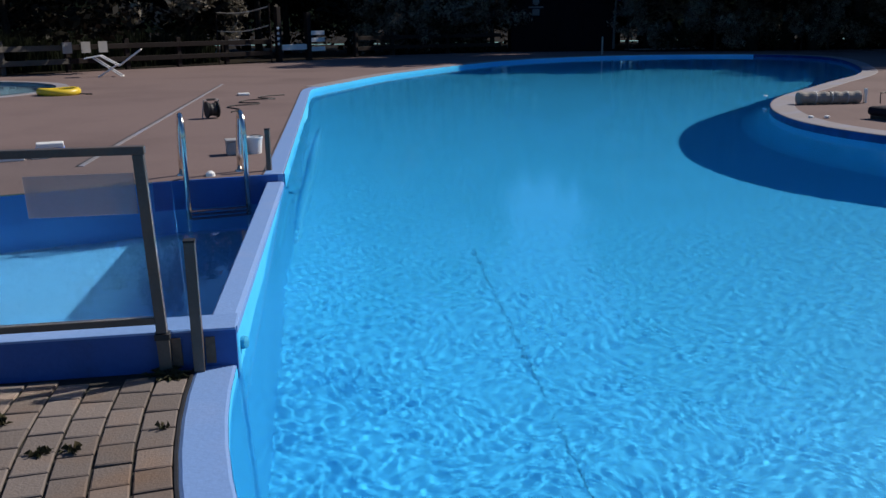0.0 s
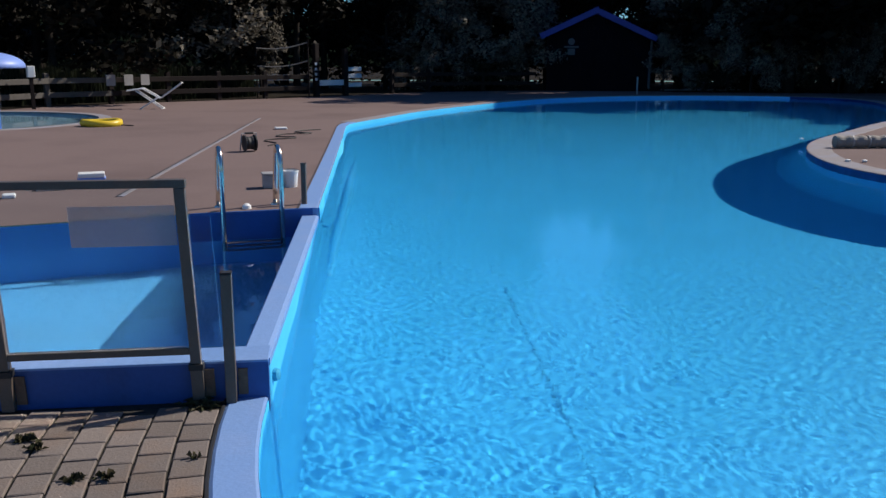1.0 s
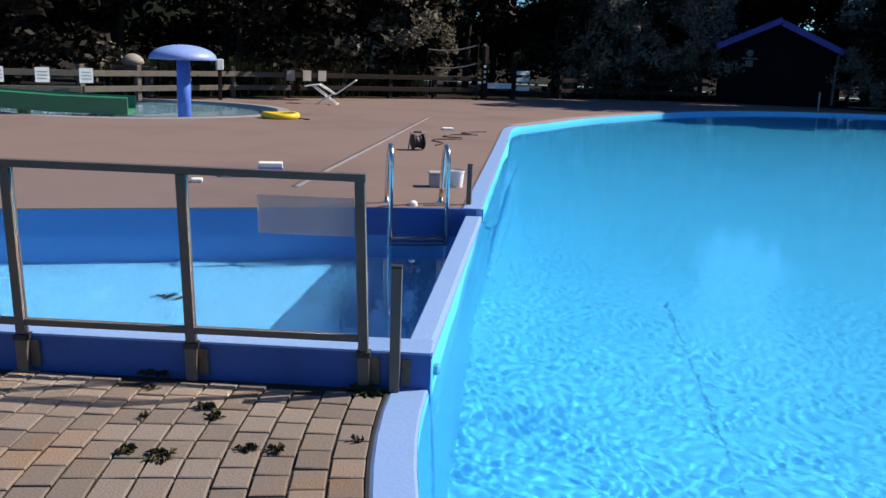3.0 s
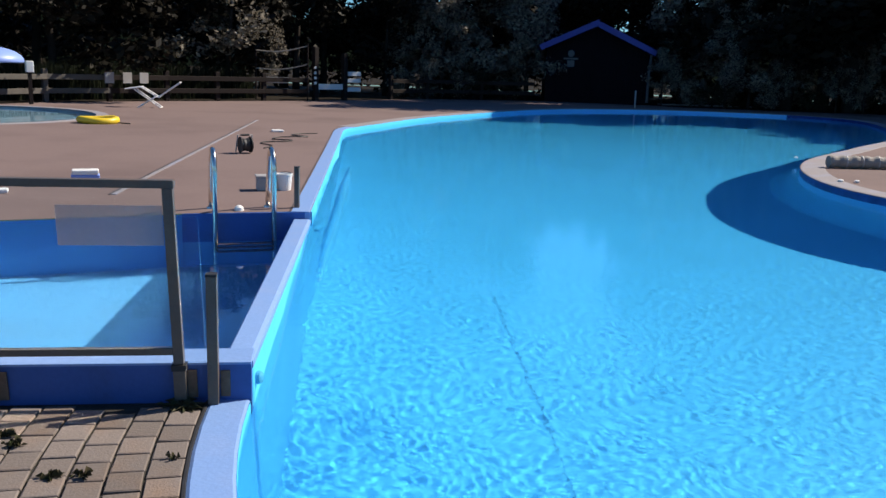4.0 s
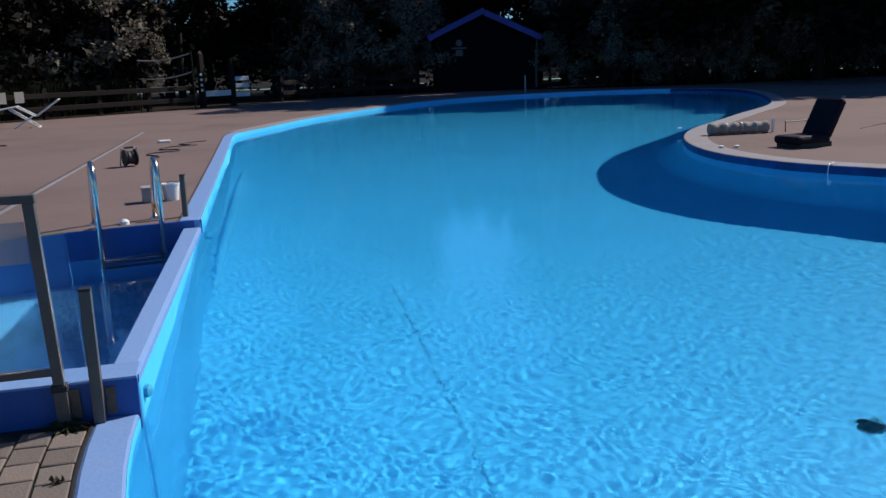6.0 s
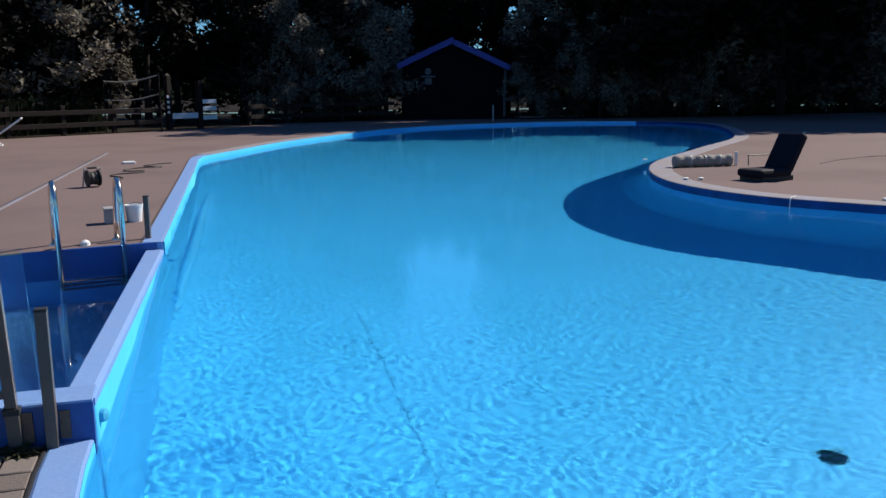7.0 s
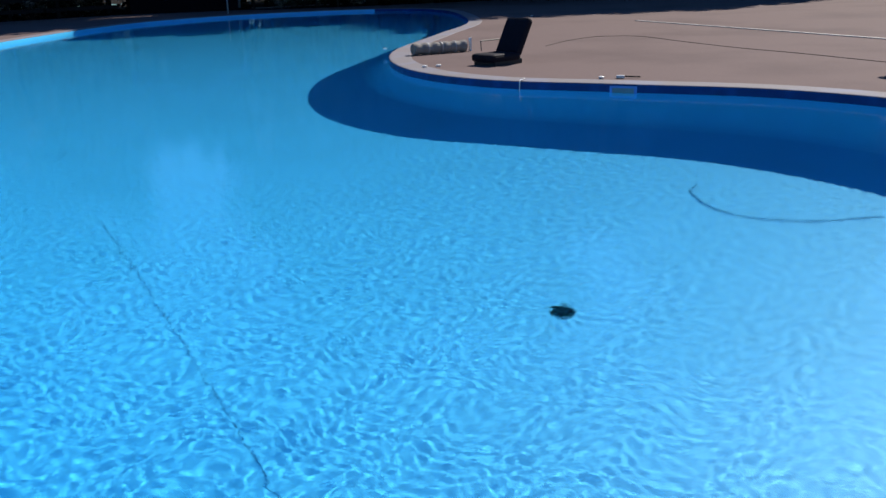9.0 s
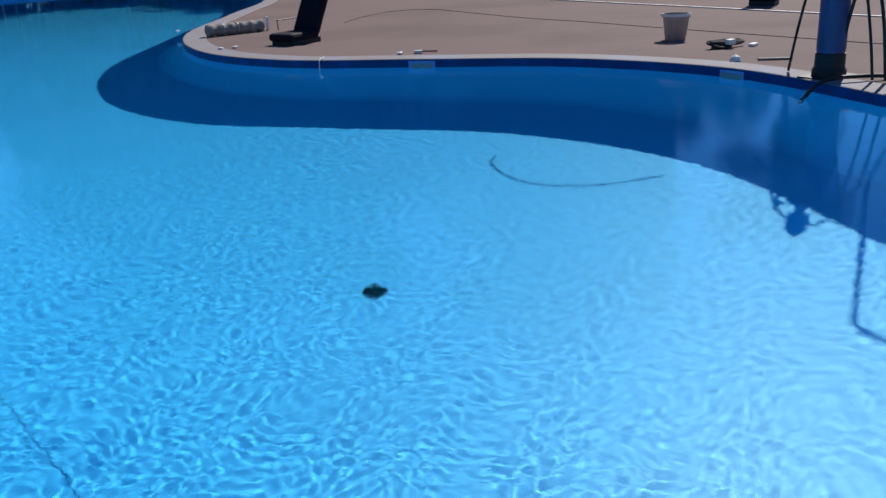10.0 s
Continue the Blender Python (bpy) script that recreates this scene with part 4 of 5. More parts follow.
part("tube", tube(bmesh.new(), [(0.40 * math.cos(a), 0.34 * math.sin(a), 0.015 * math.sin(2 * a)) for a in np.linspace(0, 2 * math.pi, 29)[:-1]], 0.085, 10, True), M_YELLOW, ring, smooth=True)
part("cord", tube(bmesh.new(), [(0.44, 0, -0.04), (0.6, 0.05, -0.055), (0.75, 0.0, -0.055)], 0.015, 6), M_BLACK, ring)
reel = thing("cable_reel", pose(-3.78, 13.6, DECK, 0, 0, 35) @ Matrix.Scale(0.8, 4), "dark cable reel standing on the deck", "reel")
for x in (-0.11, 0.11):
    part("flange", lathe(bmesh.new(), [(0, -0.012), (0.17, -0.012), (0.17, 0.012), (0, 0.012)], 20, pose(x, 0, 0.18, 0, 90, 0)), M_BLACK, reel)
part("cable", lathe(bmesh.new(), [(0, -0.1), (0.12, -0.1), (0.135, -0.05), (0.125, 0), (0.14, 0.05), (0.12, 0.1), (0, 0.1)], 20, pose(0, 0, 0.18, 0, 90, 0)), M_BLACK, reel)
stand = part("stand", tube(bmesh.new(), [(-0.16, 0.16, 0.012), (-0.16, 0.02, 0.38), (0.16, 0.02, 0.38), (0.16, 0.16, 0.012)], 0.014, 6), M_GREY, reel, "steel stand")
part("grip", tube(bmesh.new(), [(-0.09, 0.02, 0.385), (0.09, 0.02, 0.385)], 0.022, 8), M_BLACK, stand)
coil = thing("hose", pose(-4.0, 16.4, DECK), "thin dark hose lying in loops on the deck", "hose")
hp = spline([(0.30, -1.9, 0.012), (0.32, -1.4, 0.012), (0.0, -1.0, 0.012), (0.02, -0.7, 0.014), (0.35, -0.5, 0.02), (0.40, -0.2, 0.02), (-0.02, 0.0, 0.012), (0.0, 0.4, 0.02), (0.42, 0.55, 0.03), (0.48, 0.9, 0.012), (0.1, 1.1, 0.012), (0.15, 1.5, 0.012), (0.5, 1.8, 0.012)], 6)
part("tube", tube(bmesh.new(), hp, 0.011, 6), M_BLACK, coil)
wp = thing("filter_pad", pose(-4.4, 18.3, DECK, 0, 0, 20), "small white pad on the deck", "pad")
part("body", boxm(-0.14, -0.1, 0, 0.12, 0.12, 0.05), M_WHITE, wp, bevel=0.02)
bucket = thing("bucket", pose(-2.12, 9.5, DECK) @ Matrix.Scale(0.88, 4), "white plastic bucket beside a grey box", "bucket")
pail = part("pail", lathe(bmesh.new(), [(0, 0), (0.095, 0), (0.115, 0.21), (0.122, 0.21), (0.122, 0.23), (0.11, 0.23), (0.09, 0.02), (0, 0.02)], 24), M_WHITE, bucket)
part("handle", tube(bmesh.new(), [(0.12 * math.cos(a), 0.03 + 0.08 * math.sin(a), 0.21 + 0.03 * math.sin(a)) for a in np.linspace(0, math.pi, 11)], 0.006, 6), M_STEEL, pail)
gb = thing("box", pose(-2.34, 9.42, DECK, 0, 0, 20), "small grey box beside the bucket", "box")
part("body", boxm(-0.1, -0.1, 0, 0.1, 0.1, 0.16), M_GREY, gb, bevel=0.012)
part("lid", boxm(-0.11, -0.11, 0.161, 0.11, 0.11, 0.185), M_GREY, gb, bevel=0.008)
wb = thing("white_box", pose(-4.75, 9.75, DECK, 0, 0, 25), "white plastic box with a blue base", "box")
part("base", boxm(-0.17, -0.1, 0, 0.17, 0.1, 0.06), M_PALEBLUE, wb, bevel=0.01)
part("lid", boxm(-0.16, -0.1, 0.061, 0.16, 0.1, 0.12), M_WHITE, wb, bevel=0.012)
for x, y, w in ((-5.07, 8.36, 0.07), (-4.9, 9.0, 0.17), (-4.62, 9.2, 0.1)):
    p = thing("floor_plate", pose(x, y, DECK, 0, 0, 27), "white plastic plate lying on the deck edge", "plate", "white plates on the deck")
    part("plate", boxm(-w, -0.07, 0, w, 0.07, 0.05), M_WHITE, p, bevel=0.015)
wn2 = thing("bottle_lid", pose(-2.2, 7.86, DECK), "small white plastic cap by the ladder", "cap")
part("body", lathe(bmesh.new(), [(0, 0), (0.05, 0), (0.045, 0.035), (0.02, 0.055), (0, 0.055)], 14), M_WHITE, wn2)
stub = thing("stub_post", pose(-1.66, 8.2, DECK), "short grey square post on the deck corner", "post")
part("post", boxm(-0.026, -0.026, 0, 0.026, 0.026, 0.44), M_STEEL, stub, bevel=0.004)
part("cap", boxm(-0.028, -0.028, 0.441, 0.028, 0.028, 0.45), M_BLACK, stub)
joint = thing("drain_channel", pose(-3.86, 8.55, DECK, 0, 0, 90 + math.degrees(math.atan2(1.97, 13.3))), "pale drain channel across the deck", "drain")
part("cover", boxm(0, -0.03, 0.001, 13.4, 0.03, 0.008), M_PALECOPING, joint, "pale concrete edge")
part("slot", boxm(0, 0.031, 0.001, 13.4, 0.062, 0.005), M_BLACK, joint, "dark slot")

ladder = thing("pool_ladder", pose(-2.38, 7.60, DECK, 0, 0, 23.5), "polished steel pool ladder with two curved handrails", "ladder")
for x in (0.0, 0.6):
    arc = [(x, -0.06, -0.75), (x, -0.06, 0.42)] + [(x, 0.09 - 0.15 * math.cos(a), 0.46 + 0.19 * math.sin(a)) for a in np.linspace(0.1, math.pi * 0.8, 9)] + [(x, 0.33, 0.2), (x, 0.36, 0.0)]
    rail = part("handrail", tube(bmesh.new(), arc, 0.027, 12), M_CHROME, ladder, smooth=True)
    part("flange", lathe(bmesh.new(), [(0, 0), (0.05, 0), (0.045, 0.015), (0.022, 0.02), (0, 0.02)], 14, pose(x, 0.36, 0)), M_CHROME, rail)
for k in range(3):
    part("tread", boxm(0.022, -0.12, -0.40 - 0.17 * k, 0.578, -0.02, -0.375 - 0.17 * k), M_STEEL, ladder, bevel=0.008)

# ---- glass fence on the low wall ----
A0 = Vector((-0.985, 2.655))
fence_ang = math.degrees(math.atan2(wdir[1], wdir[0]))
gf = thing("glass_fence", pose(A0[0], A0[1], 0, 0, 0, fence_ang), "steel-framed glass fence above the low blue wall", "fence")
for k in range(5):
    x = k * 0.86
    part("post", boxm(x - 0.024, -0.024, 0.195, x + 0.024, 0.024, 1.03), M_STEEL, gf, bevel=0.003)
    part("bracket", boxm(x - 0.034, -0.034, 0.165, x + 0.034, 0.034, 0.193), M_BLACK, gf)
    leg = part("leg", boxm(x - 0.028, -0.006, 0.0, x + 0.028, 0.030, 0.164), M_STEEL, gf, "steel leg bolted to the wall")
    part("rusty_plate", boxm(x - 0.075, -0.020, 0.02, x - 0.030, -0.007, 0.155), M_RUST, leg, "rusty fixing plate")
    if k < 4:
        part("glass_pane", boxm(x + 0.025, -0.005, 0.275, x + 0.835, 0.003, 1.03), M_GLASS, gf, "clear glass pane").visible_shadow = False
        part("lower_rail", boxm(x + 0.0245, -0.02, 0.24, x + 0.8355, 0.02, 0.274), M_STEEL, gf, bevel=0.003)
part("top_rail", boxm(-0.03, -0.026, 1.031, 3.6, 0.026, 1.068), M_STEEL, gf, bevel=0.003)
part("end_pane", boxm(-0.125, -0.004, 0.2, -0.0245, 0.004, 0.9), M_GLASS, gf, "narrow clear glass pane").visible_shadow = False
M_BOARD = material("frosted_board", (0.50, 0.42, 0.42), 0.5, spread=0.03, stain=3, stain_amt=0.1)
bn = M_BOARD.node_tree
clear, half = bn.nodes.new("ShaderNodeBsdfTransparent"), bn.nodes.new("ShaderNodeMixShader")
half.inputs[0].default_value = 0.5
bn.links.new(bn.nodes["Principled BSDF"].outputs[0], half.inputs[1])
bn.links.new(clear.outputs[0], half.inputs[2])
bn.links.new(half.outputs[0], bn.nodes["Material Output"].inputs[0])
nb = part("notice_board", boxm(0.03, 0.004, 0.765, 0.495, 0.012, 0.95), M_BOARD, gf, "blank frosted white board")
for x in (0.085, 0.45):
    part("bolt", lathe(bmesh.new(), [(0, 0), (0.008, 0), (0.008, 0.006), (0, 0.008)], 10, pose(x, 0.003, 0.89, 90, 0, 0)), M_BLACK, nb)
# the fence has sunk sideways and leans along the wall
lean_along = Matrix.Identity(4)
lean_along[0][2], lean_along[0][3] = 0.037, -0.037 * 1.05
for ob in gf.children_recursive:
    ob.data.transform(lean_along)
fp = thing("steel_post", pose(-0.795, 2.672, 0, 0, 0, fence_ang), "square steel post in front of the wall end", "post")
part("post", boxm(-0.025, -0.025, 0.0, 0.025, 0.025, 0.625), M_STEEL, fp, bevel=0.003)
part("cap", boxm(-0.026, -0.026, 0.6255, 0.026, 0.026, 0.637), M_BLACK, fp)
part("rusty_plate", boxm(-0.075, -0.05, 0.02, -0.030, -0.035, 0.15), M_RUST, fp)
# return fitting on the liner by the wall end
fit_ob = thing("liner_fitting", pose(-0.652, 2.93, 0.045, 0, 85, -9), "small grey-blue fitting on the pool liner", "fitting")
part("body", lathe(bmesh.new(), [(0, 0), (0.035, 0), (0.03, 0.02), (0.012, 0.026), (0, 0.026)], 14), M_HOSE, fit_ob)

# ---- pool fittings ----
dr = thing("floor_drain", pose(3.58, 3.95, FLOOR), "dark green round drain cover on the pool floor", "drain")
part("cover", lathe(bmesh.new(), [(0, 0.02), (0.04, 0.022), (0.045, 0.014), (0.075, 0.02), (0.08, 0.012), (0.088, 0.016), (0.095, 0.004), (0.095, 0), (0, 0)], 28), M_DRAIN, dr)
sm = thing("liner_seam", pose(0, 0, FLOOR), "dark dirty seam in the pool floor liner", "seam")
sr = random.Random(2)
sp_pts = [(0.505 + 0.165 * (7.25 - y) + 0.006 * sr.gauss(0, 1), y, 0.003) for y in np.linspace(7.25, 2.0, 40)]
part("seam", tube(bmesh.new(), sp_pts, [0.0034 * sr.uniform(0.1, 1.3) for _ in sp_pts], 5), M_SEAM, sm)
for line, r in (([(-2.25, 15.2), (-1.97, 13.0), (-1.70, 11.0), (-1.47, 9.05), (-1.26, 7.4)], 0.085),):
    wr = thing("liner_wrinkle", pose(0, 0, FLOOR - 0.01), "long raised wrinkle in the blue pool liner", "wrinkle")
    sp_ = spline([(x, y, 0) for x, y in line], 8)
    part("ridge", tube(bmesh.new(), sp_, [r * math.sin(math.pi * (i + 1) / (len(sp_) + 1)) ** 0.5 for i in range(len(sp_))], 12), M_LINER, wr, smooth=True).cycles.is_caustics_receiver = CAUSTICS
fh = thing("vacuum_hose", pose(-0.26, -0.33, FLOOR + 0.02), "pale blue vacuum hose lying on the pool floor", "hose")
part("tube", tube(bmesh.new(), spline([(6.4, 6.2, 0), (6.22, 6.03, 0), (6.1, 5.66, 0), (6.12, 5.34, 0), (6.29, 5.06, 0), (6.62, 4.8, 0), (7.2, 4.6, 0)], 6), 0.0065, 6), M_HOSE, fh)
for x, y in ((7.02, 8.68), (9.1, 5.5)):
    k = min(range(1, len(FAR_ARC) - 1), key=lambda i: (FAR_ARC[i] - Vector((x, y))).length)
    tan = FAR_ARC[k + 1] - FAR_ARC[k - 1]
    sk = thing("skimmer", pose(FAR_ARC[k][0], FAR_ARC[k][1], 0.012, 0, 0, math.degrees(math.atan2(tan[1], tan[0]))), "pale grey-blue skimmer opening in the pool wall", "skimmer", "skimmers")
    frm = part("frame", boxm(-0.19, -0.014, -0.20, 0.19, 0.05, 0.01), M_PALEBLUE, sk, bevel=0.004)
    part("flap", boxm(-0.15, -0.018, -0.17, 0.15, -0.0145, -0.02), M_GREY, frm)

# ---- the far deck ----
lo_ = thing("lounge_chair", pose(7.02, 12.58, DECK, 0, 0, 22), "dark navy padded lounge chair with a raised back", "lounger")
part("seat", boxm(-0.38, -0.27, 0.055, 0.30, 0.27, 0.19), M_NAVY, lo_, bevel=0.05)
part("base", boxm(-0.32, -0.25, 0.0, 0.34, 0.25, 0.085), M_BLACK, lo_, bevel=0.01)
bm = boxm(-0.07, -0.26, 0, 0.07, 0.26, 0.66)
bk_ = part("backrest", bm, M_NAVY, lo_, bevel=0.045)
bk_.matrix_local = pose(0.25, 0, 0.14, 0, 29, 0)
part("armrest", tube(bmesh.new(), [(-0.12, 0.27, 0.22), (-0.12, 0.28, 0.38), (0.34, 0.28, 0.38)], 0.010, 6), M_BLACK, lo_)
copy_thing(lo_, pose(16.4, 10.5, DECK, 0, 0, -150))
rope = thing("rope", pose(6.55, 10.46, DECK), "thin white rope hanging into the pool", "rope")
part("cord", tube(bmesh.new(), spline([(-0.1, -0.05, 0.012), (-0.2, -0.2, 0.016), (-0.32, -0.36, 0.02), (-0.36, -0.42, -0.12)], 5), 0.006, 6), M_WHITE, rope)
roll = thing("rolled_cover", pose(6.35, 15.0, DECK + 0.112, 0, 0, 8), "rolled beige fabric cover tied with bands", "cover")
bm = bmesh.new()
lathe(bm, [(0, 0)] + [(0.108 + 0.009 * math.sin(f * 34), 1.15 * f) for f in np.linspace(0, 1, 30)] + [(0, 1.15)], 16, pose(0, 0, 0, 0, 90, 0))
part("roll", bm, M_BEIGE, roll, smooth=False)
for x in (0.3, 0.6, 0.9):
    part("band", lathe(bmesh.new(), [(0.115, -0.015), (0.120, 0), (0.115, 0.015)], 16, pose(x, 0, 0, 0, 90, 0)), M_GREY, roll)
pl = thing("signboard", pose(7.62, 15.2, DECK), "small upright white plate on the deck", "plate")
part("plate", boxm(-0.02, -0.04, 0, 0.02, 0.04, 0.26), M_WHITE, pl, bevel=0.01)
for x, y, a in ((5.78, 12.8, 10), (6.02, 12.78, 60), (7.36, 9.78, 0), (6.3, 16.6, 30), (14.2, 25.6, 10)):
    p = thing("plastic_cup", pose(x, y, DECK + 0.008, 0, 0, a), "small white plastic piece on the coping", "cup", "small plastic pieces")
    part("body", lathe(bmesh.new(), [(0, 0), (0.04, 0), (0.045, 0.025), (0.02, 0.035), (0, 0.035)], 12), M_WHITE, p)
tl = thing("hand_tool", pose(7.62, 9.68, DECK + 0.006, 0, 0, -30) @ Matrix.Scale(0.65, 4), "hand brush with a white head and dark handle", "brush")
part("head", boxm(-0.1, -0.05, 0, 0.08, 0.05, 0.06), M_WHITE, tl, bevel=0.01)
part("handle", tube(bmesh.new(), [(0.08, 0, 0.035), (0.42, 0.03, 0.02)], 0.016, 8), M_WOOD, tl)
b2 = thing("bucket", pose(10.95, 7.85, DECK), "translucent grey plastic bucket on the deck", "bucket")
pail = part("pail", lathe(bmesh.new(), [(0, 0), (0.15, 0), (0.19, 0.33), (0.215, 0.33), (0.215, 0.375), (0.185, 0.375), (0.145, 0.02), (0, 0.02)], 26), M_PAIL, b2)
part("rim", lathe(bmesh.new(), [(0.217, 0.34), (0.225, 0.355), (0.217, 0.372)], 26), M_WHITE, pail)
jk = random.Random(9)
heap = thing("cable_heap", pose(10.65, 6.75, DECK), "heap of dark hoses and cables with a white connector", "cables")
for k in range(4):
    pts = [(jk.uniform(-0.32, 0.32), jk.uniform(-0.14, 0.14), jk.uniform(0.02, 0.1)) for _ in range(7)]
    part("cable", tube(bmesh.new(), spline(pts, 6, True), 0.022, 6, True), M_BLACK, heap)
part("connector", boxm(-0.08, -0.2, 0.05, 0.05, -0.12, 0.12), M_WHITE, heap, "white plastic connector", bevel=0.01)
cp = thing("small_pack", pose(11.0, 6.5, DECK, 0, 0, 20), "small white packet on the deck", "packet")
part("body", boxm(-0.09, -0.04, 0, 0.09, 0.04, 0.04), M_WHITE, cp, bevel=0.012)
fn = thing("white_funnel", pose(9.72, 5.75, DECK + 0.006), "white cone-shaped cap on the coping", "cap")
part("body", lathe(bmesh.new(), [(0, 0), (0.07, 0), (0.05, 0.05), (0.01, 0.075), (0, 0.075)], 14), M_WHITE, fn)
pb = thing("paddle", pose(9.95, 5.6, DECK + 0.006, 0, 0, -40), "flat beige wooden piece on the coping", "board")
part("body", boxm(0, -0.04, 0, 0.4, 0.04, 0.02), M_BEIGE, pb, bevel=0.005)
gut = thing("drain_channel", pose(15.2, 21.0, DECK, 0, 0, -90), "long pale drain channel across the far deck", "drain")
part("cover", boxm(0, -0.04, 0.001, 30, 0.05, 0.02), M_LIGHT, gut, "pale concrete edge")
part("slot", boxm(0, 0.051, 0.001, 30, 0.075, 0.008), M_BLACK, gut, "dark slot")
ck = thing("deck_joint", pose(0, 0, DECK), "dark wandering joint in the concrete deck", "joint")
pts = spline([(9.3, 15.2, 0.002), (10.3, 16.1, 0.002), (11.4, 16.65, 0.002), (12.1, 16.1, 0.002), (12.0, 14.5, 0.002), (11.9, 12.5, 0.002), (12.0, 11.0, 0.002), (12.0, 9.0, 0.002), (12.1, 5.0, 0.002)], 8)
part("line", tube(bmesh.new(), pts, 0.010, 4), M_DIRT, ck)

# pump unit at the pool edge
tank = thing("pool_vacuum", pose(9.38, 4.25, DECK), "dark blue upright pool vacuum tank on a black base", "pool vacuum")
part("tank", lathe(bmesh.new(), [(0, 0.26), (0.14, 0.26), (0.148, 0.30), (0.148, 0.84), (0.142, 0.89), (0.125, 0.93), (0.09, 0.965), (0.05, 0.985), (0.04, 1.2), (0.09, 1.22), (0.09, 1.46), (0.03, 1.6), (0, 1.61)], 28), M_TANK, tank, "dark blue cylinder", smooth=False)
tb = part("base", lathe(bmesh.new(), [(0, 0.02), (0.175, 0.02), (0.175, 0.08), (0.155, 0.11), (0.152, 0.255), (0, 0.255)], 28), M_BLACK, tank, "black base")
part("foot", boxm(-0.26, -0.2, 0, 0.26, 0.2, 0.02), M_BLACK, tb)
for s_ in (1, -1):
    part("hose", tube(bmesh.new(), spline([(0, 0.04 * s_, 1.25), (0, 0.14 * s_, 1.32), (0, 0.30 * s_, 1.0), (0, 0.42 * s_, 0.5), (0.0, 0.5 * s_, 0.02)], 7), 0.015, 7), M_BLACK, tank)
cart = thing("pump_cart", pose(9.42, 3.1, DECK, 0, 0, 90), "grey pump on a tubular cart beside the pool", "pump")
part("motor", lathe(bmesh.new(), [(0, -0.22), (0.10, -0.22), (0.12, -0.18), (0.12, 0.18), (0.08, 0.22), (0, 0.22)], 20, pose(0, 0, 0.30, 0, 90, 0)), M_GREY, cart)
part("tray", boxm(-0.3, -0.16, 0.14, 0.3, 0.16, 0.17), M_BLACK, cart, bevel=0.006)
part("handle", tube(bmesh.new(), [(0.28, 0.0, 0.16), (0.44, 0.02, 0.5), (0.58, 0.02, 0.8), (0.58, 0.02, 2.5), (0.53, 0.02, 2.56), (-0.26, 0.02, 2.56), (-0.3, 0.02, 2.5), (-0.3, 0.02, 0.8), (-0.26, 0.0, 0.16)], 0.022, 10), M_STEEL, cart)
part("filter_bowl", lathe(bmesh.new(), [(0, 0), (0.08, 0), (0.085, 0.14), (0.05, 0.2), (0, 0.2)], 16, pose(-0.33, 0, 0.17)), M_WHITE, cart, "white filter bowl")
for y in (-0.2, 0.2):
    wh = part("wheel", lathe(bmesh.new(), [(0, -0.025), (0.1, -0.025), (0.11, 0), (0.1, 0.025), (0, 0.025)], 18, pose(0.22, y, 0.11, 90, 0, 0)), M_BLACK, cart)
    part("hub", lathe(bmesh.new(), [(0, -0.032), (0.04, -0.03), (0.04, 0.03), (0, 0.032)], 12, pose(0.22, y, 0.11, 90, 0, 0)), M_GREY, wh)
part("stand", boxm(-0.27, -0.14, 0, -0.23, 0.14, 0.14), M_STEEL, cart)
arch = thing("pressure_hose", pose(9.4, 3.9, DECK), "thick dark hose arching between the tank and the pump", "hose")
part("tube", tube(bmesh.new(), spline([(0, 0.28, 0.02), (0, 0.22, 0.45), (0, 0.12, 0.92), (0, 0.0, 1.06), (0, -0.11, 0.9), (0, -0.2, 0.55), (0, -0.28, 0.02)], 6), 0.018, 8), M_BLACK, arch)
hz = thing("suction_hose", pose(9.1, 4.35, DECK), "dark suction hose running over the coping into the pool", "hose")
part("tube", tube(bmesh.new(), spline([(0.55, -0.65, 0.04), (0.2, -0.5, 0.06), (-0.15, -0.35, 0.04), (-0.4, -0.3, -0.12), (-0.45, -0.3, -0.4)], 7), 0.022, 8), M_BLACK, hz)

# ---- weeds and dirt on the paving ----
def weed(x, y, r, seed, n):
    t = thing("weed", pose(x, y, 0.0), "small flat weed growing from a paving joint", "weed", "weeds in the paving")
    bm = bmesh.new()
    rg = random.Random(seed)
    for k in range(n):
        a, L = rg.uniform(0, 6.28), r * rg.uniform(0.4, 1.0)
        h = rg.uniform(0.004, 0.035)
        d, s = Vector((math.cos(a), math.sin(a), 0)), Vector((-math.sin(a), math.cos(a), 0))
        o = Vector((rg.gauss(0, r * 0.3), rg.gauss(0, r * 0.15), 0.002))
        vs = [bm.verts.new(q) for q in (o, o + d * L * 0.5 + s * L * 0.16 + Vector((0, 0, h)), o + d * L + Vector((0, 0, h * 0.4)), o + d * L * 0.5 - s * L * 0.16 + Vector((0, 0, h)))]
        bm.faces.new((vs[0], vs[1], vs[2]))
        bm.faces.new((vs[0], vs[2], vs[3]))
    raw("leaves", bm, M_WEED, t)


for i, (x, y, r, n) in enumerate(((-0.93, 2.60, 0.10, 60), (-1.55, 2.17, 0.05, 30), (-1.46, 2.09, 0.05, 36), (-1.05, 1.86, 0.045, 22), (-1.16, 1.82, 0.05, 26), (-1.46, 1.66, 0.07, 34), (-1.62, 1.66, 0.05, 24), (-0.76, 2.05, 0.03, 14), (-1.9, 2.3, 0.04, 16), (-2.0, 2.48, 0.09, 30), (-1.75, 1.98, 0.03, 12))):
    weed(x, y, r, 40 + i, n)

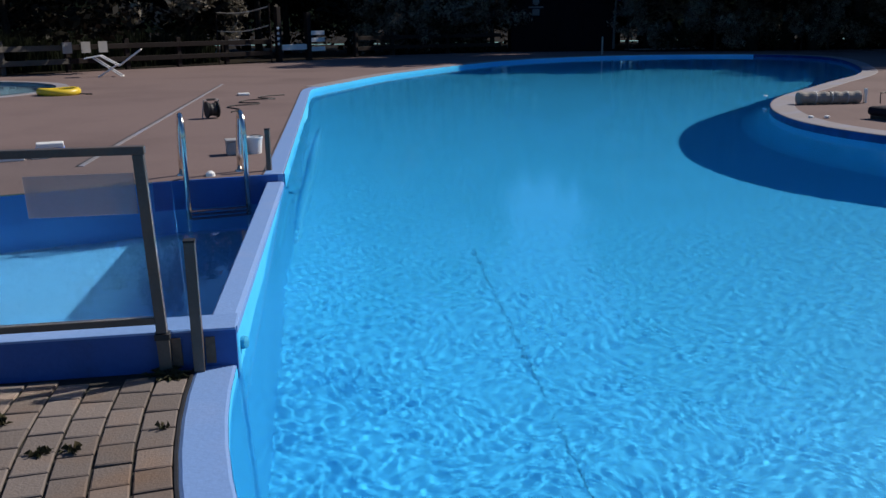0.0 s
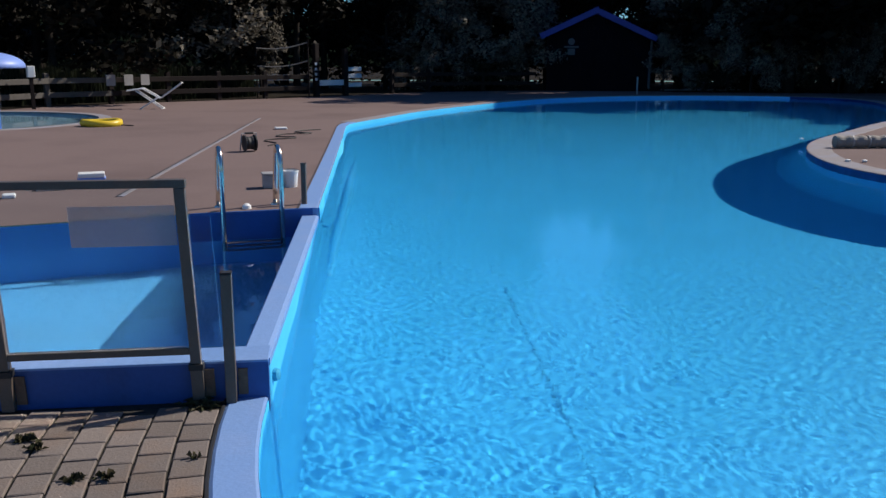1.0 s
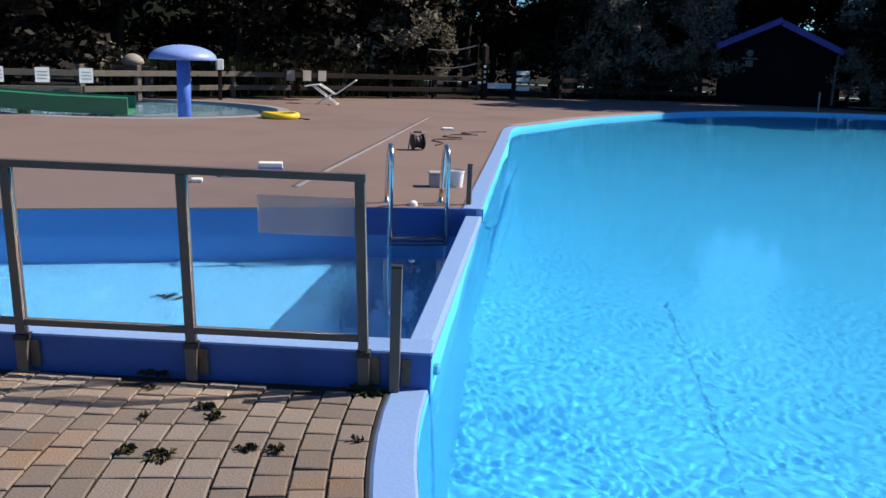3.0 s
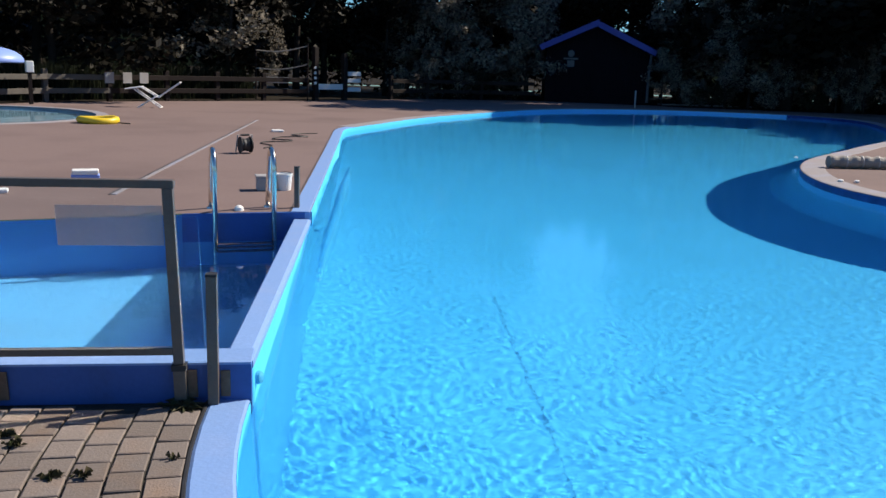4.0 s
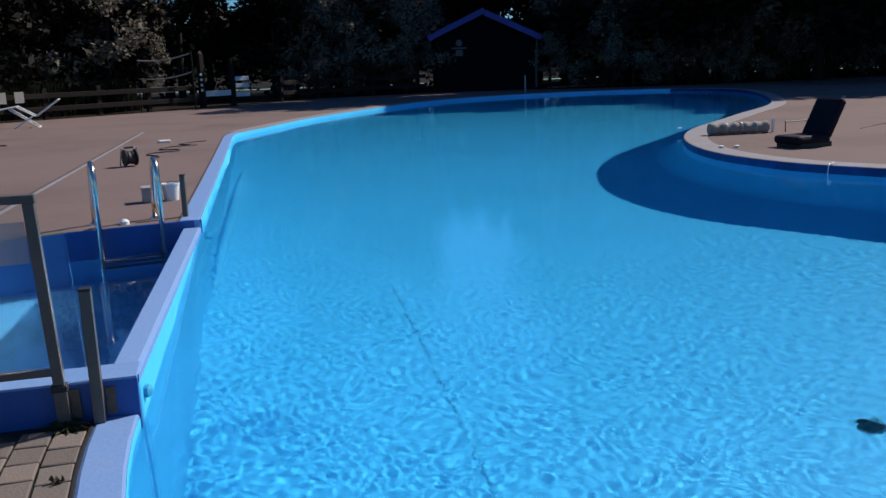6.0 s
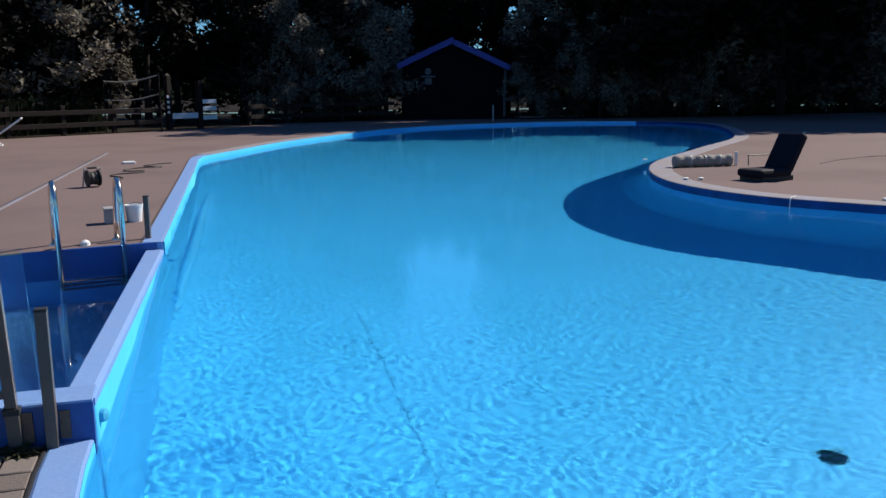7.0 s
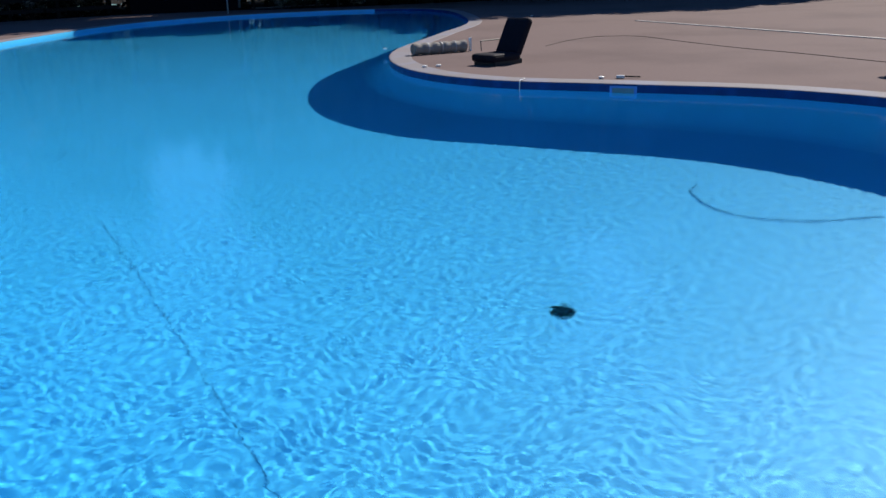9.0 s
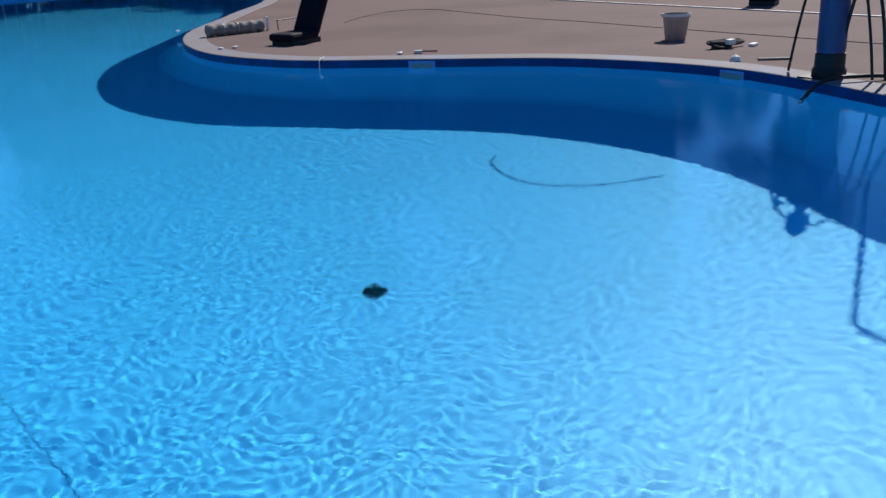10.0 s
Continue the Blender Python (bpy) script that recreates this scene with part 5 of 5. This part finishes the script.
clump = thing("leaf_litter", pose(-3.75, 5.55, LFLOOR + 0.01), "small patch of green leaves on the side pool floor", "leaves")
bm = bmesh.new()
leaves(bm, random.Random(77), (0, 0, 0.02), 0.16, 26, 0.035, 0.1)
raw("leaf_patch", bm, M_WEED, clump)

# ---- paving stones, in rings along the coping ----
pave = bpy.data.objects["pavement"]
stone = {}
pr_ = random.Random(7)
for kind in range(4):
    bm = bmesh.new()
    w, l, j = 0.146, 0.172, 0.006
    vs = []
    for z, s in ((-0.011, 0.0), (-0.0035, 0.0), (0.0, 0.005)):
        vs.append([bm.verts.new((sx * (w / 2 - j - s) + pr_.uniform(-0.0015, 0.0015), sy * (l / 2 - j - s) + pr_.uniform(-0.0015, 0.0015), z)) for sx, sy in ((-1, -1), (1, -1), (1, 1), (-1, 1))])
    for a, b in zip(vs, vs[1:]):
        for i in range(4):
            bm.faces.new((a[i], a[(i + 1) % 4], b[(i + 1) % 4], b[i]))
    bm.faces.new(vs[-1])
    me = bpy.data.meshes.new("paver")
    bm.to_mesh(me)
    bm.free()
    me.materials.append(M_PAVER)
    stone[kind] = me
rest_v, rest_f = [], []
for ringno in range(34):
    R = ARC_R + 0.205 + (ringno + 0.5) * 0.146
    step_a = 0.172 / R
    k0 = pr_.random()
    for k in range(int(radians(150) / step_a)):
        a = radians(176) + (k + k0) * step_a
        x, y = ARC_C[0] + R * math.cos(a), ARC_C[1] + R * math.sin(a)
        d = Vector((x, y)) - W0
        if d.dot(wn_) > -0.09 or x < -5.2:
            continue
        me = stone[pr_.randrange(4)]
        m = pose(x, y, pr_.uniform(-0.002, 0.002), pr_.gauss(0, 0.35), pr_.gauss(0, 0.35), math.degrees(a) + pr_.gauss(0, 0.6))
        if y > 1.25 and x > -2.95:
            ob = new("paver", me)
            ob.parent = pave
            ob.matrix_local = m
        else:
            n0 = len(rest_v)
            rest_v += [tuple(m @ v.co) for v in me.vertices]
            rest_f += [tuple(n0 + i for i in f.vertices) for f in me.polygons]
me = bpy.data.meshes.new("paver_field")
me.from_pydata(rest_v, [], rest_f)
me.materials.append(M_PAVER)
ob = new("paver_field", me)
ob.parent = pave
ob["kind"] = "stuff"
